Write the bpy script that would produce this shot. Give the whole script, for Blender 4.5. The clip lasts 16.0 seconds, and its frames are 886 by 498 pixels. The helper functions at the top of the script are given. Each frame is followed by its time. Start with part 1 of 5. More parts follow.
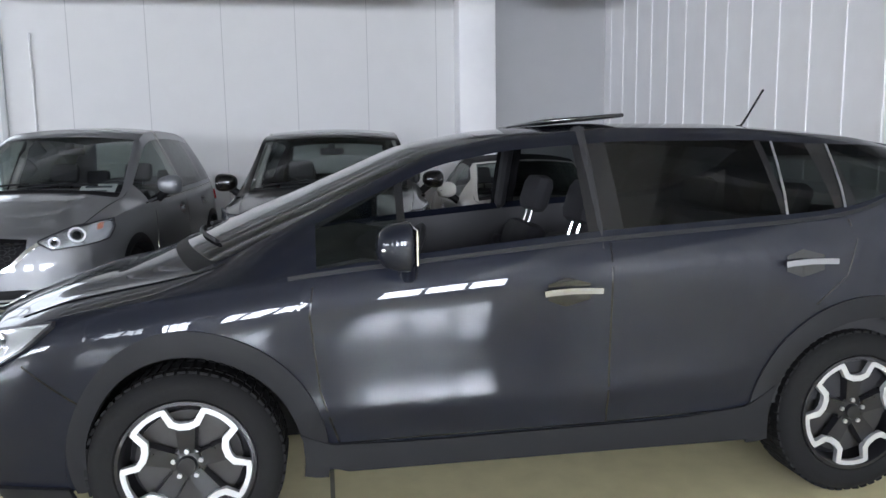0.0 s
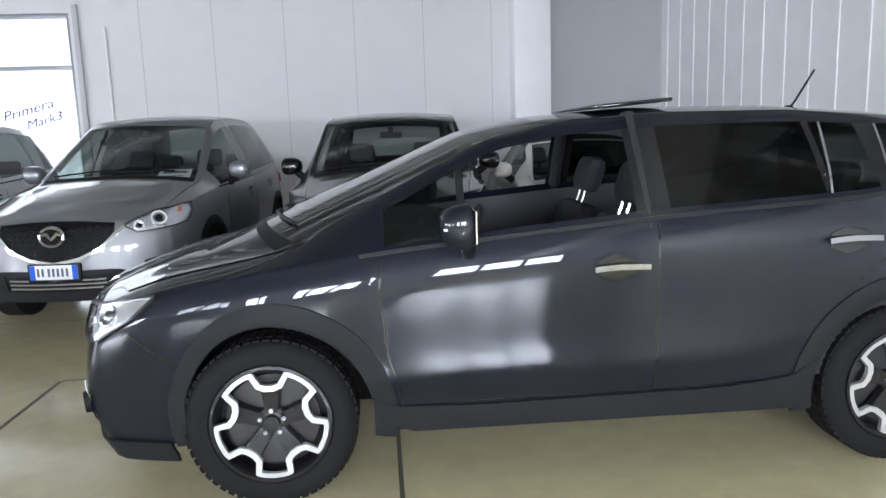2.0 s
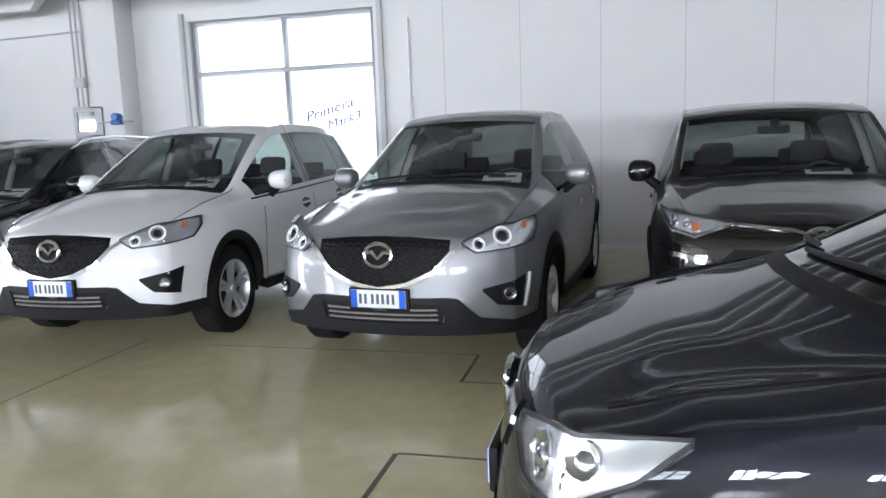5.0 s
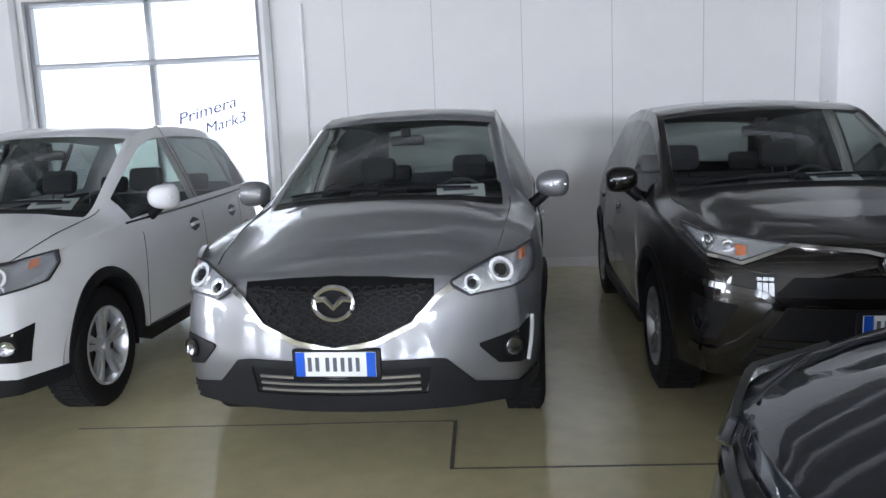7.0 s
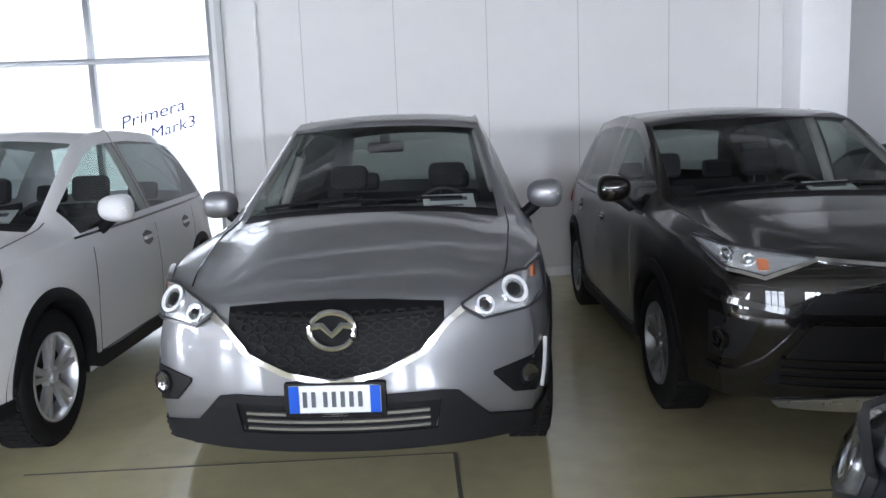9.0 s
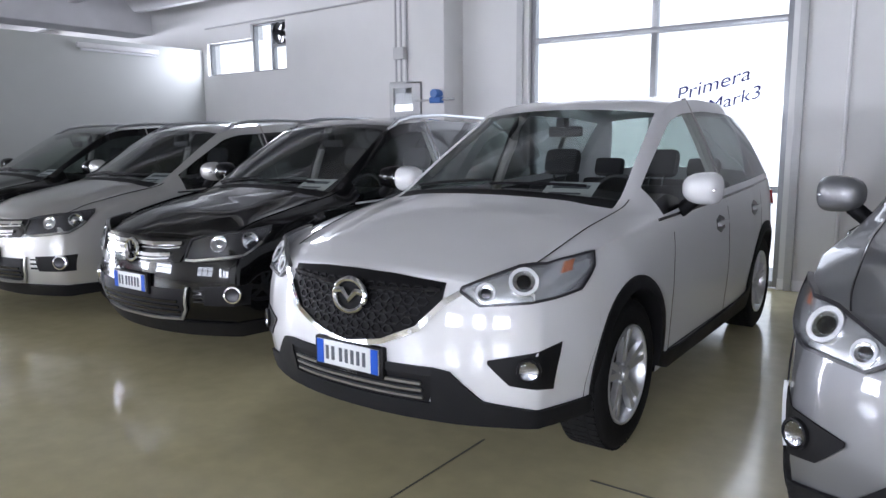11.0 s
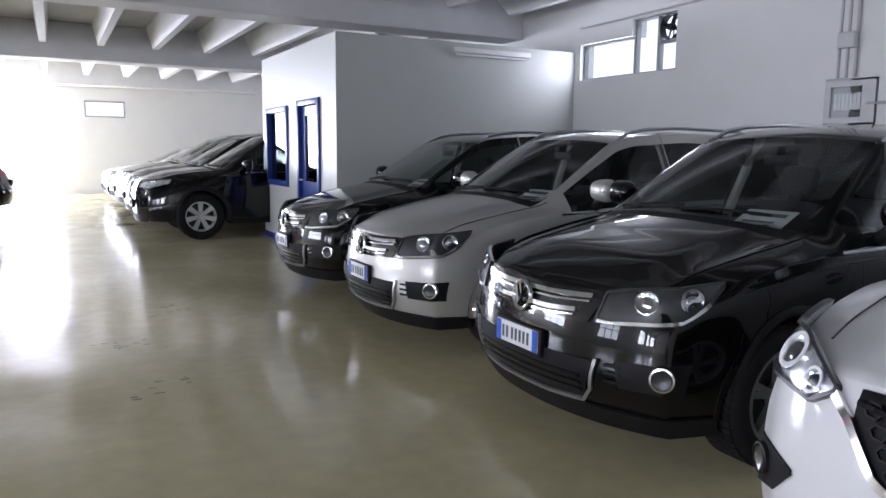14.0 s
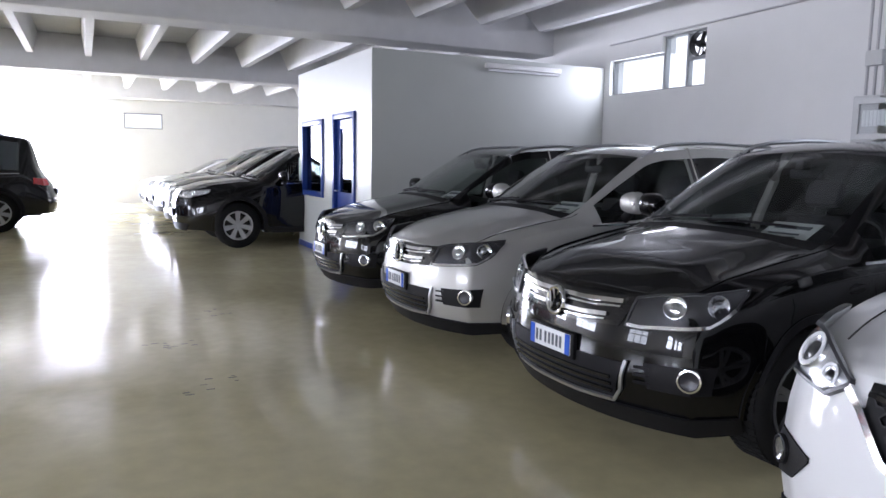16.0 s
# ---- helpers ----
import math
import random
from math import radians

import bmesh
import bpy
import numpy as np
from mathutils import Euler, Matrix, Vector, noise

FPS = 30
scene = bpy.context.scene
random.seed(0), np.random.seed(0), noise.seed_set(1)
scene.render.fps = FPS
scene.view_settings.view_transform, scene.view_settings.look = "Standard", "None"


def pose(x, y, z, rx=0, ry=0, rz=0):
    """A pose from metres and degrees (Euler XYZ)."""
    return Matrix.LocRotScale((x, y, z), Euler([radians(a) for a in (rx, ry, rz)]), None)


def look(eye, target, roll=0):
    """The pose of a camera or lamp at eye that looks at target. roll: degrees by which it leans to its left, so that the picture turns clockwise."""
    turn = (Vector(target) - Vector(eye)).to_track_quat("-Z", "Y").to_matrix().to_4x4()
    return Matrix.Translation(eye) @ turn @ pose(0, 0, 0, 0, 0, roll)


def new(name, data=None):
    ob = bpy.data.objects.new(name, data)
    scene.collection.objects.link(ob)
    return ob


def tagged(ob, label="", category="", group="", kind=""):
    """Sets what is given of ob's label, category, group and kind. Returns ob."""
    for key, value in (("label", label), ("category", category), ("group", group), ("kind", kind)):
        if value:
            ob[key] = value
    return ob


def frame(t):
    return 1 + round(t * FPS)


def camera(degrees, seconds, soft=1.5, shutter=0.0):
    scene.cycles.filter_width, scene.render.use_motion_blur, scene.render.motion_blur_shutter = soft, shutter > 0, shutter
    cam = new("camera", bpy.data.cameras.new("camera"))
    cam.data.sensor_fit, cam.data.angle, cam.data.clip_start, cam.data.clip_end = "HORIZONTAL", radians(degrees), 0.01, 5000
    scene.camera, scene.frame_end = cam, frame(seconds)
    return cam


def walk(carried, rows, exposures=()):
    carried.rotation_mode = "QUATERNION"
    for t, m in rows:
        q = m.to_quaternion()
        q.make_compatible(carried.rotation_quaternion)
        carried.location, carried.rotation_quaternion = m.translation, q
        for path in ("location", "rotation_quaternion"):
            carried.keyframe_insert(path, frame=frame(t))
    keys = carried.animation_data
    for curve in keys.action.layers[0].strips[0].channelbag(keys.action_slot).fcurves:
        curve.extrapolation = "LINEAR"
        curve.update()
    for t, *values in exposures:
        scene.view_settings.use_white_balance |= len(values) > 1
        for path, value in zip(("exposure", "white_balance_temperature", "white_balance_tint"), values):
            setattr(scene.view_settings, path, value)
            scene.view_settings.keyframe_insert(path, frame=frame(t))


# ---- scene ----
cam = camera(63.3, 16.0)
PATH = [
    (0, (2.507, -5.367, 1.448), (2.829, -3.411, 1.181), -0.8),
    (0.5, (2.556, -5.459, 1.46), (2.93, -3.517, 1.164), -1.4),
    (1, (2.575, -5.536, 1.462), (2.893, -3.587, 1.147), -1.7),
    (1.5, (2.531, -5.576, 1.469), (2.805, -3.622, 1.147), -1.6),
    (2, (2.466, -5.589, 1.481), (2.632, -3.622, 1.16), -1.8),
    (2.5, (2.38, -5.475, 1.478), (2.379, -3.499, 1.169), -2.2),
    (3, (2.254, -5.237, 1.468), (2.08, -3.267, 1.173), -2.0),
    (3.5, (2.056, -5.001, 1.455), (1.771, -3.043, 1.164), -2.2),
    (4, (1.842, -4.772, 1.473), (1.437, -2.835, 1.187), -3.1),
    (6.3, (0.904, -3.344, 1.433), (0.397, -1.432, 1.14), -1.6),
    (6.5, (0.813, -3.275, 1.444), (0.408, -1.338, 1.155), -2.0),
    (7, (0.651, -3.065, 1.46), (0.545, -1.089, 1.174), -2.4),
    (7.5, (0.61, -2.898, 1.444), (0.715, -0.918, 1.179), -2.5),
    (8, (0.538, -2.783, 1.468), (0.805, -0.82, 1.195), -2.6),
    (8.5, (0.466, -2.76, 1.463), (0.729, -0.795, 1.196), -2.6),
    (9, (0.349, -2.749, 1.474), (0.416, -0.769, 1.199), -2.2),
    (9.5, (0.225, -2.71, 1.481), (-0.014, -0.746, 1.192), -1.7),
    (10, (0.082, -2.548, 1.487), (-0.524, -0.667, 1.184), -1.6),
    (10.2, (0.006, -2.466, 1.482), (-0.728, -0.63, 1.179), -1.4),
    (12.3, (-1.142, -1.813, 1.439), (-2.693, -0.59, 1.124), 1.0),
    (12.5, (-1.249, -1.899, 1.466), (-2.832, -0.718, 1.148), 1.1),
    (13, (-1.538, -1.78, 1.467), (-3.233, -0.764, 1.158), 0.7),
    (13.5, (-1.78, -1.63, 1.462), (-3.518, -0.684, 1.174), 0.7),
    (14, (-1.897, -1.57, 1.469), (-3.638, -0.626, 1.195), 0.6),
    (14.5, (-1.986, -1.502, 1.47), (-3.725, -0.55, 1.206), 0.7),
    (15, (-2.011, -1.489, 1.473), (-3.748, -0.531, 1.219), 0.7),
    (15.5, (-1.952, -1.54, 1.465), (-3.688, -0.577, 1.221), 0.6),
    (16, (-1.729, -1.736, 1.466), (-3.508, -0.853, 1.226), 1.0),
]
walk(cam, [(t, look(eye, target, roll)) for t, eye, target, roll in PATH], [(0, 1.18, 5900, 11), (1.5, 1.18, 5900, 11), (2.5, 1.35, 5900, 11), (3.5, 1.5, 5900, 11), (4, 1.42, 5900, 11), (6.5, 1.35, 5900, 11), (8, 1.25, 5900, 11), (9.5, 1.4, 5900, 12), (10, 1.25, 5900, 13), (12.5, 0.90, 5850, 17), (13.5, 0.61, 5850, 17), (15, 0.55, 5850, 17), (16, 0.82, 5850, 17)])

# ---- light ----
world = bpy.data.worlds.new("sky")
scene.world = world
world.use_nodes = True
wn = world.node_tree.nodes
sky = wn.new("ShaderNodeTexSky")
sky.sky_type = "NISHITA"
sky.sun_disc = False
sky.sun_elevation, sky.sun_rotation = radians(50), radians(200)
world.node_tree.links.new(sky.outputs[0], wn["Background"].inputs[0])
wn["Background"].inputs[1].default_value = 0.15

sun = new("sun", bpy.data.lights.new("sun", "SUN"))
sun.data.energy, sun.data.angle, sun.data.color = 1.0, radians(12), (1, 0.96, 0.9)
sun.matrix_world = look((0, 0, 0), (0.25, 0.6, -0.85))


def window_light(x, y, z, w, h, target, power):
    lamp = new("window_light", bpy.data.lights.new("window_light", "AREA"))
    lamp.data.shape, lamp.data.size, lamp.data.size_y, lamp.data.energy = "RECTANGLE", w, h, power
    lamp.data.color = (0.965, 0.96, 1.0)
    lamp.matrix_world = look((x, y, z), target)
    return lamp


WALL_Y, RIGHT_X, FAR_X, NEAR_Y, TOP = 5.3, 6.8, -26.8, -13.0, 4.0
SOUTH = ((-22.0, 4.6, 620), (-14.5, 4.6, 420), (-5.6, 2.6, 110), (-1.2, 1.8, 220), (1.6, 1.4, 200), (4.3, 2.4, 330))
window_light(-3.17, WALL_Y + 0.05, 1.9, 2.6, 2.7, (-3.17, 0, 1.0), 10)
window_light(FAR_X - 0.05, -4.6, 1.6, 6.2, 2.9, (0, -4.6, 1.2), 950)
window_light(-9.8, WALL_Y + 0.05, 2.75, 1.1, 0.42, (-9.8, 0, 2.6), 13)
for wx, ww, power in SOUTH:
    window_light(wx, NEAR_Y - 0.3, 2.15, ww, 1.8, (wx, 0, 1.2), power)

# ---- materials ----


def material(name, color, rough=0.5, metal=0.0, coat=0.0, bump=0.0, scale=30.0, vary=0.12, coat_rough=0.03, spec=0.5):
    m = bpy.data.materials.new(name)
    m.use_nodes = True
    n, l = m.node_tree.nodes, m.node_tree.links
    b = n["Principled BSDF"]
    b.inputs["Roughness"].default_value, b.inputs["Metallic"].default_value = rough, metal
    b.inputs["Coat Weight"].default_value, b.inputs["Coat Roughness"].default_value = coat, coat_rough
    b.inputs["Specular IOR Level"].default_value = spec
    b.inputs["Base Color"].default_value = (*color, 1)
    if vary:
        tc = n.new("ShaderNodeTexCoord")
        big, fine = n.new("ShaderNodeTexNoise"), n.new("ShaderNodeTexNoise")
        big.inputs["Scale"].default_value, fine.inputs["Scale"].default_value = scale * 0.06, scale
        big.inputs["Detail"].default_value, fine.inputs["Detail"].default_value = 4, 6
        add = n.new("ShaderNodeMath")
        add.operation = "ADD"
        ramp = n.new("ShaderNodeMapRange")
        ramp.inputs[1].default_value, ramp.inputs[2].default_value = 0.6, 1.4
        ramp.inputs[3].default_value, ramp.inputs[4].default_value = 1 - vary, 1 + vary
        hsv = n.new("ShaderNodeHueSaturation")
        hsv.inputs["Color"].default_value = (*color, 1)
        for t in (big, fine):
            l.new(tc.outputs["Object"], t.inputs["Vector"])
        l.new(big.outputs["Fac"], add.inputs[0])
        l.new(fine.outputs["Fac"], add.inputs[1])
        l.new(add.outputs[0], ramp.inputs[0])
        l.new(ramp.outputs[0], hsv.inputs["Value"])
        l.new(hsv.outputs[0], b.inputs["Base Color"])
        rr = n.new("ShaderNodeMapRange")
        rr.inputs[1].default_value, rr.inputs[2].default_value = 0.6, 1.4
        rr.inputs[3].default_value, rr.inputs[4].default_value = max(0.02, rough * 0.85), min(1, rough * 1.15)
        l.new(add.outputs[0], rr.inputs[0])
        l.new(rr.outputs[0], b.inputs["Roughness"])
        if bump:
            bp = n.new("ShaderNodeBump")
            bp.inputs["Strength"].default_value, bp.inputs["Distance"].default_value = bump, 0.004
            l.new(fine.outputs["Fac"], bp.inputs["Height"])
            l.new(bp.outputs[0], b.inputs["Normal"])
    return m


def glass_material(name, tint, gloss=1.0):
    m = bpy.data.materials.new(name)
    m.use_nodes = True
    n, l = m.node_tree.nodes, m.node_tree.links
    n.remove(n["Principled BSDF"])
    tr, gl, fr, mix = n.new("ShaderNodeBsdfTransparent"), n.new("ShaderNodeBsdfGlossy"), n.new("ShaderNodeLayerWeight"), n.new("ShaderNodeMixShader")
    tr.inputs[0].default_value = (*tint, 1)
    gl.inputs["Roughness"].default_value = 0.03
    fr.inputs[0].default_value = 0.5
    po, ad = n.new("ShaderNodeMath"), n.new("ShaderNodeMath")
    po.operation, ad.operation = "POWER", "MULTIPLY_ADD"
    po.inputs[1].default_value = 5.0
    ad.inputs[1].default_value, ad.inputs[2].default_value = 0.9, 0.045
    k = n.new("ShaderNodeMath")
    k.operation = "MULTIPLY"
    k.inputs[1].default_value = gloss
    k.use_clamp = True
    l.new(fr.outputs["Facing"], po.inputs[0])
    l.new(po.outputs[0], ad.inputs[0])
    l.new(ad.outputs[0], k.inputs[0])
    l.new(k.outputs[0], mix.inputs[0])
    l.new(tr.outputs[0], mix.inputs[1])
    l.new(gl.outputs[0], mix.inputs[2])
    l.new(mix.outputs[0], n["Material Output"].inputs[0])
    return m


def paint(name, color, metal=0.5, rough=0.38, coat=0.85, ior=1.65):
    m = material(name, color, rough, metal, coat=coat, vary=0.0, spec=0.1, coat_rough=0.015)
    m.node_tree.nodes["Principled BSDF"].inputs["Coat IOR"].default_value = ior
    return m


def floor_material():
    m = material("epoxy_floor", (0.69, 0.63, 0.385), 0.2, vary=0.13, scale=7, bump=0.02, spec=0.6, coat=0.25, coat_rough=0.12)
    n, l = m.node_tree.nodes, m.node_tree.links
    b = n["Principled BSDF"]
    tc = [k for k in n if k.type == "TEX_COORD"][0]
    stain = n.new("ShaderNodeTexNoise")
    stain.inputs["Scale"].default_value, stain.inputs["Detail"].default_value = 1.3, 8
    l.new(tc.outputs["Object"], stain.inputs["Vector"])
    rg = n.new("ShaderNodeMapRange")
    rg.inputs[1].default_value, rg.inputs[2].default_value = 0.35, 0.7
    rg.inputs[3].default_value, rg.inputs[4].default_value = 0.1, 0.27
    l.new(stain.outputs["Fac"], rg.inputs[0])
    l.new(rg.outputs[0], b.inputs["Roughness"])
    return m


M = {
    "sky_glow": None,
    "floor": floor_material(),
    "joint": material("floor_joint", (0.15, 0.145, 0.11), 0.6, vary=0.3, scale=20),
    "mark": material("floor_scuff", (0.13, 0.12, 0.085), 0.45, vary=0.4, scale=30),
    "wall": material("painted_panel", (0.68, 0.68, 0.67), 0.55, vary=0.035, scale=3, bump=0.03),
    "wall_seam": material("panel_seam", (0.45, 0.45, 0.45), 0.7, vary=0.1),
    "office": material("office_panel", (0.50, 0.52, 0.50), 0.42, vary=0.03, scale=3, bump=0.02),
    "white": material("white_paint", (0.78, 0.78, 0.78), 0.5, vary=0.05, scale=4, bump=0.03),
    "column": material("white_column_paint", (0.86, 0.86, 0.86), 0.5, vary=0.04, scale=4, bump=0.04),
    "concrete": material("white_concrete", (0.66, 0.66, 0.67), 0.75, vary=0.08, scale=4, bump=0.08),
    "alu": material("grey_aluminium", (0.32, 0.33, 0.34), 0.4, 0.6, vary=0.05),
    "blue": material("blue_lacquer", (0.012, 0.04, 0.22), 0.35, vary=0.08),
    "grey_box": material("grey_enamel", (0.5, 0.51, 0.51), 0.45, vary=0.05),
    "pipe": material("grey_conduit", (0.45, 0.45, 0.46), 0.45, vary=0.05),
    "black_plastic": material("black_plastic", (0.008, 0.008, 0.009), 0.55, vary=0.15, scale=120, bump=0.05, spec=0.25),
    "grey_plastic": material("charcoal_cladding", (0.012, 0.0125, 0.014), 0.6, vary=0.12, scale=120, bump=0.05, spec=0.25),
    "pillar": material("black_pillar_film", (0.012, 0.012, 0.013), 0.25, coat=0.3, vary=0.0),
    "gloss_black": material("gloss_black", (0.008, 0.008, 0.009), 0.12, coat=0.6, vary=0.0),
    "rubber": material("tyre_rubber", (0.011, 0.011, 0.011), 0.8, vary=0.2, scale=60, bump=0.1, spec=0.2),
    "chrome": material("chrome", (0.82, 0.83, 0.85), 0.09, 1.0, vary=0.0),
    "dark_chrome": material("smoked_chrome", (0.35, 0.35, 0.37), 0.15, 1.0, vary=0.0),
    "satin": material("satin_silver", (0.55, 0.56, 0.58), 0.3, 0.9, vary=0.04),
    "rim": material("alloy_silver", (0.68, 0.69, 0.71), 0.34, 0.7, vary=0.05),
    "rim_grey": material("alloy_grey", (0.22, 0.225, 0.23), 0.35, 0.6, vary=0.05),
    "rim_dark": material("alloy_black", (0.016, 0.016, 0.018), 0.3, 0.3, coat=0.5, vary=0.05),
    "fabric": material("dark_upholstery", (0.016, 0.016, 0.019), 0.85, vary=0.2, scale=150, bump=0.15),
    "dash": material("dashboard_vinyl", (0.022, 0.022, 0.024), 0.6, vary=0.15, scale=150, bump=0.1),
    "lining": material("pale_headliner", (0.35, 0.34, 0.32), 0.9, vary=0.05, scale=100),
    "paper": material("printed_paper", (0.75, 0.77, 0.76), 0.6, vary=0.03),
    "ink": material("dark_print", (0.09, 0.1, 0.12), 0.6, vary=0.0),
    "plate_white": material("plate_white", (0.75, 0.77, 0.78), 0.35, vary=0.02),
    "plate_blue": material("plate_blue", (0.01, 0.09, 0.55), 0.35, vary=0.0),
    "amber": material("amber_lens", (0.6, 0.2, 0.09), 0.2, coat=0.8, vary=0.0),
    "red": material("red_lens", (0.45, 0.012, 0.014), 0.18, coat=0.8, vary=0.0),
    "grille_black": material("grille_black", (0.004, 0.004, 0.0045), 0.5, vary=0.0, spec=0.12),
    "reflector": material("lamp_reflector", (0.8, 0.81, 0.83), 0.24, 0.75, vary=0.0),
    "bowl": material("bright_reflector", (0.9, 0.9, 0.92), 0.12, 1.0, vary=0.0),
    "lamp_dark": material("lamp_housing", (0.05, 0.05, 0.055), 0.3, 0.4, vary=0.0),
    "led_ring": material("white_ring", (0.85, 0.86, 0.88), 0.25, vary=0.0),
    "soft_top": material("black_canvas", (0.014, 0.014, 0.016), 0.9, vary=0.2, scale=200, bump=0.2),
    "sign_blue": material("sign_blue", (0.012, 0.02, 0.14), 0.5, vary=0.0),
    "brake": material("brake_disc", (0.05, 0.048, 0.046), 0.45, 0.5, vary=0.1),
    "asphalt": material("outdoor_paving", (0.35, 0.35, 0.34), 0.8, vary=0.15, scale=5),
}
glow = bpy.data.materials.new("overcast_sky")
glow.use_nodes = True
gn = glow.node_tree.nodes
gn.remove(gn["Principled BSDF"])
em = gn.new("ShaderNodeEmission")
em.inputs[0].default_value, em.inputs[1].default_value = (0.97, 0.98, 1.0, 1), 1.0
glow.node_tree.links.new(em.outputs[0], gn["Material Output"].inputs[0])
M["sky_glow"] = glow
G_CLEAR = glass_material("clear_glass", (0.62, 0.67, 0.65), 1.7)
G_TINT = glass_material("tinted_glass", (0.13, 0.14, 0.14))
G_MID = glass_material("green_glass", (0.42, 0.47, 0.45), 0.6)
G_LENS = glass_material("lens_cover", (0.95, 0.96, 0.97), 0.8)
G_WINDOW = glass_material("window_glass", (0.95, 0.97, 0.97))

# ---- mesh helpers ----


def mesh(name, verts, faces, mat, parent=None, label="", smooth=True, angle=38):
    me = bpy.data.meshes.new(name)
    me.from_pydata([tuple(v) for v in verts], [], faces)
    me.materials.append(mat)
    bm = bmesh.new()
    bm.from_mesh(me)
    bmesh.ops.remove_doubles(bm, verts=bm.verts, dist=1e-5)
    bmesh.ops.dissolve_degenerate(bm, dist=1e-5, edges=bm.edges)
    bmesh.ops.recalc_face_normals(bm, faces=bm.faces)
    bm.to_mesh(me)
    bm.free()
    if smooth:
        me.shade_smooth()
        me.set_sharp_from_angle(angle=radians(angle))
    ob = new(name, me)
    if parent:
        ob.parent = parent
    if label:
        tagged(ob, label)
    return ob


def empty(name, m, label, category, group="", kind=""):
    ob = new(name)
    ob.matrix_world = m
    return tagged(ob, label, category, group, kind)


def box_data(x0, x1, y0, y1, z0, z1, b=0.0):
    bm = bmesh.new()
    bmesh.ops.create_cube(bm, size=1)
    for v in bm.verts:
        v.co = Vector(((x0 + x1) / 2 + v.co.x * (x1 - x0), (y0 + y1) / 2 + v.co.y * (y1 - y0), (z0 + z1) / 2 + v.co.z * (z1 - z0)))
    if b:
        bmesh.ops.bevel(bm, geom=bm.edges[:], offset=b, segments=2, affect="EDGES", profile=0.5)
    bm.verts.index_update()
    out = [v.co.copy() for v in bm.verts], [[v.index for v in f.verts] for f in bm.faces]
    bm.free()
    return out


def join(*pieces):
    verts, faces = [], []
    for vs, fs in pieces:
        k = len(verts)
        verts += list(vs)
        faces += [[i + k for i in f] for f in fs]
    return verts, faces


def moved(piece, m):
    return [m @ Vector(v) for v in piece[0]], piece[1]


def box(name, x0, x1, y0, y1, z0, z1, mat, parent=None, label="", b=0.0, kind="", category=""):
    ob = mesh(name, *box_data(x0, x1, y0, y1, z0, z1, b), mat, parent, smooth=b > 0)
    return tagged(ob, label, category, "", kind)


def lathe(profile, n=48, closed=False):
    """Round the y axis: profile of (radius, y)."""
    vs, fs, k = [], [], len(profile)
    for i in range(n):
        a = 2 * math.pi * i / n
        vs += [(r * math.cos(a), y, r * math.sin(a)) for r, y in profile]
    for i in range(n):
        j = (i + 1) % n
        for p in range(k - 1 + closed):
            q = (p + 1) % k
            fs.append([i * k + p, i * k + q, j * k + q, j * k + p])
    return vs, fs


def tube(points, r, n=8, closed=False):
    pts = [Vector(p) for p in points]
    vs, fs, k = [], [], len(pts)
    for i, p in enumerate(pts):
        a = pts[(i - 1) % k] if closed or i else p
        c = pts[(i + 1) % k] if closed or i < k - 1 else p
        d = (c - a).normalized()
        up = Vector((0, 0, 1)) if abs(d.z) < 0.9 else Vector((1, 0, 0))
        u = d.cross(up).normalized()
        v = d.cross(u)
        vs += [p + r * (math.cos(t) * u + math.sin(t) * v) for t in (2 * math.pi * s / n for s in range(n))]
    for i in range(k if closed else k - 1):
        j = (i + 1) % k
        for s in range(n):
            fs.append([i * n + s, i * n + (s + 1) % n, j * n + (s + 1) % n, j * n + s])
    if not closed:
        fs += [list(range(n)), [(k - 1) * n + s for s in range(n)]]
    return vs, fs


def prism(poly, y0, y1):
    """A flat outline of (x, z), from y0 to y1."""
    k = len(poly)
    vs = [(x, y0, z) for x, z in poly] + [(x, y1, z) for x, z in poly]
    return vs, [list(range(k)), list(range(k, 2 * k))[::-1]] + [[i, (i + 1) % k, k + (i + 1) % k, k + i] for i in range(k)]


def text(name, body, size, m, mat, parent, shear=0.0, label=""):
    cu = bpy.data.curves.new(name, "FONT")
    cu.body, cu.size, cu.extrude, cu.shear = body, size, 0.002, shear
    ob = new(name, cu)
    cu.materials.append(mat)
    ob.parent, ob.matrix_local = parent, m
    return tagged(ob, label)


# ---- the hall ----
def wall_with_holes(name, along, at, thick, a0, a1, z1, holes, mat, label):
    """A wall along x or y, cut by openings (a, b, bottom, top)."""
    cuts = sorted({a0, a1, *[v for h in holes for v in h[:2]]})
    pieces = []
    for p, q in zip(cuts, cuts[1:]):
        mid, low = (p + q) / 2, 0.0
        for h in sorted([h for h in holes if h[0] < mid < h[1]], key=lambda h: h[2]):
            if h[2] > low:
                pieces.append((p, q, low, h[2]))
            low = h[3]
        if z1 > low:
            pieces.append((p, q, low, z1))
    lo, hi = min(at, at + thick), max(at, at + thick)
    data = [box_data(p, q, lo, hi, z, t) if along == "x" else box_data(lo, hi, p, q, z, t) for p, q, z, t in pieces]
    return tagged(mesh(name, *join(*data), mat, smooth=False), label, "wall", "", "structure")


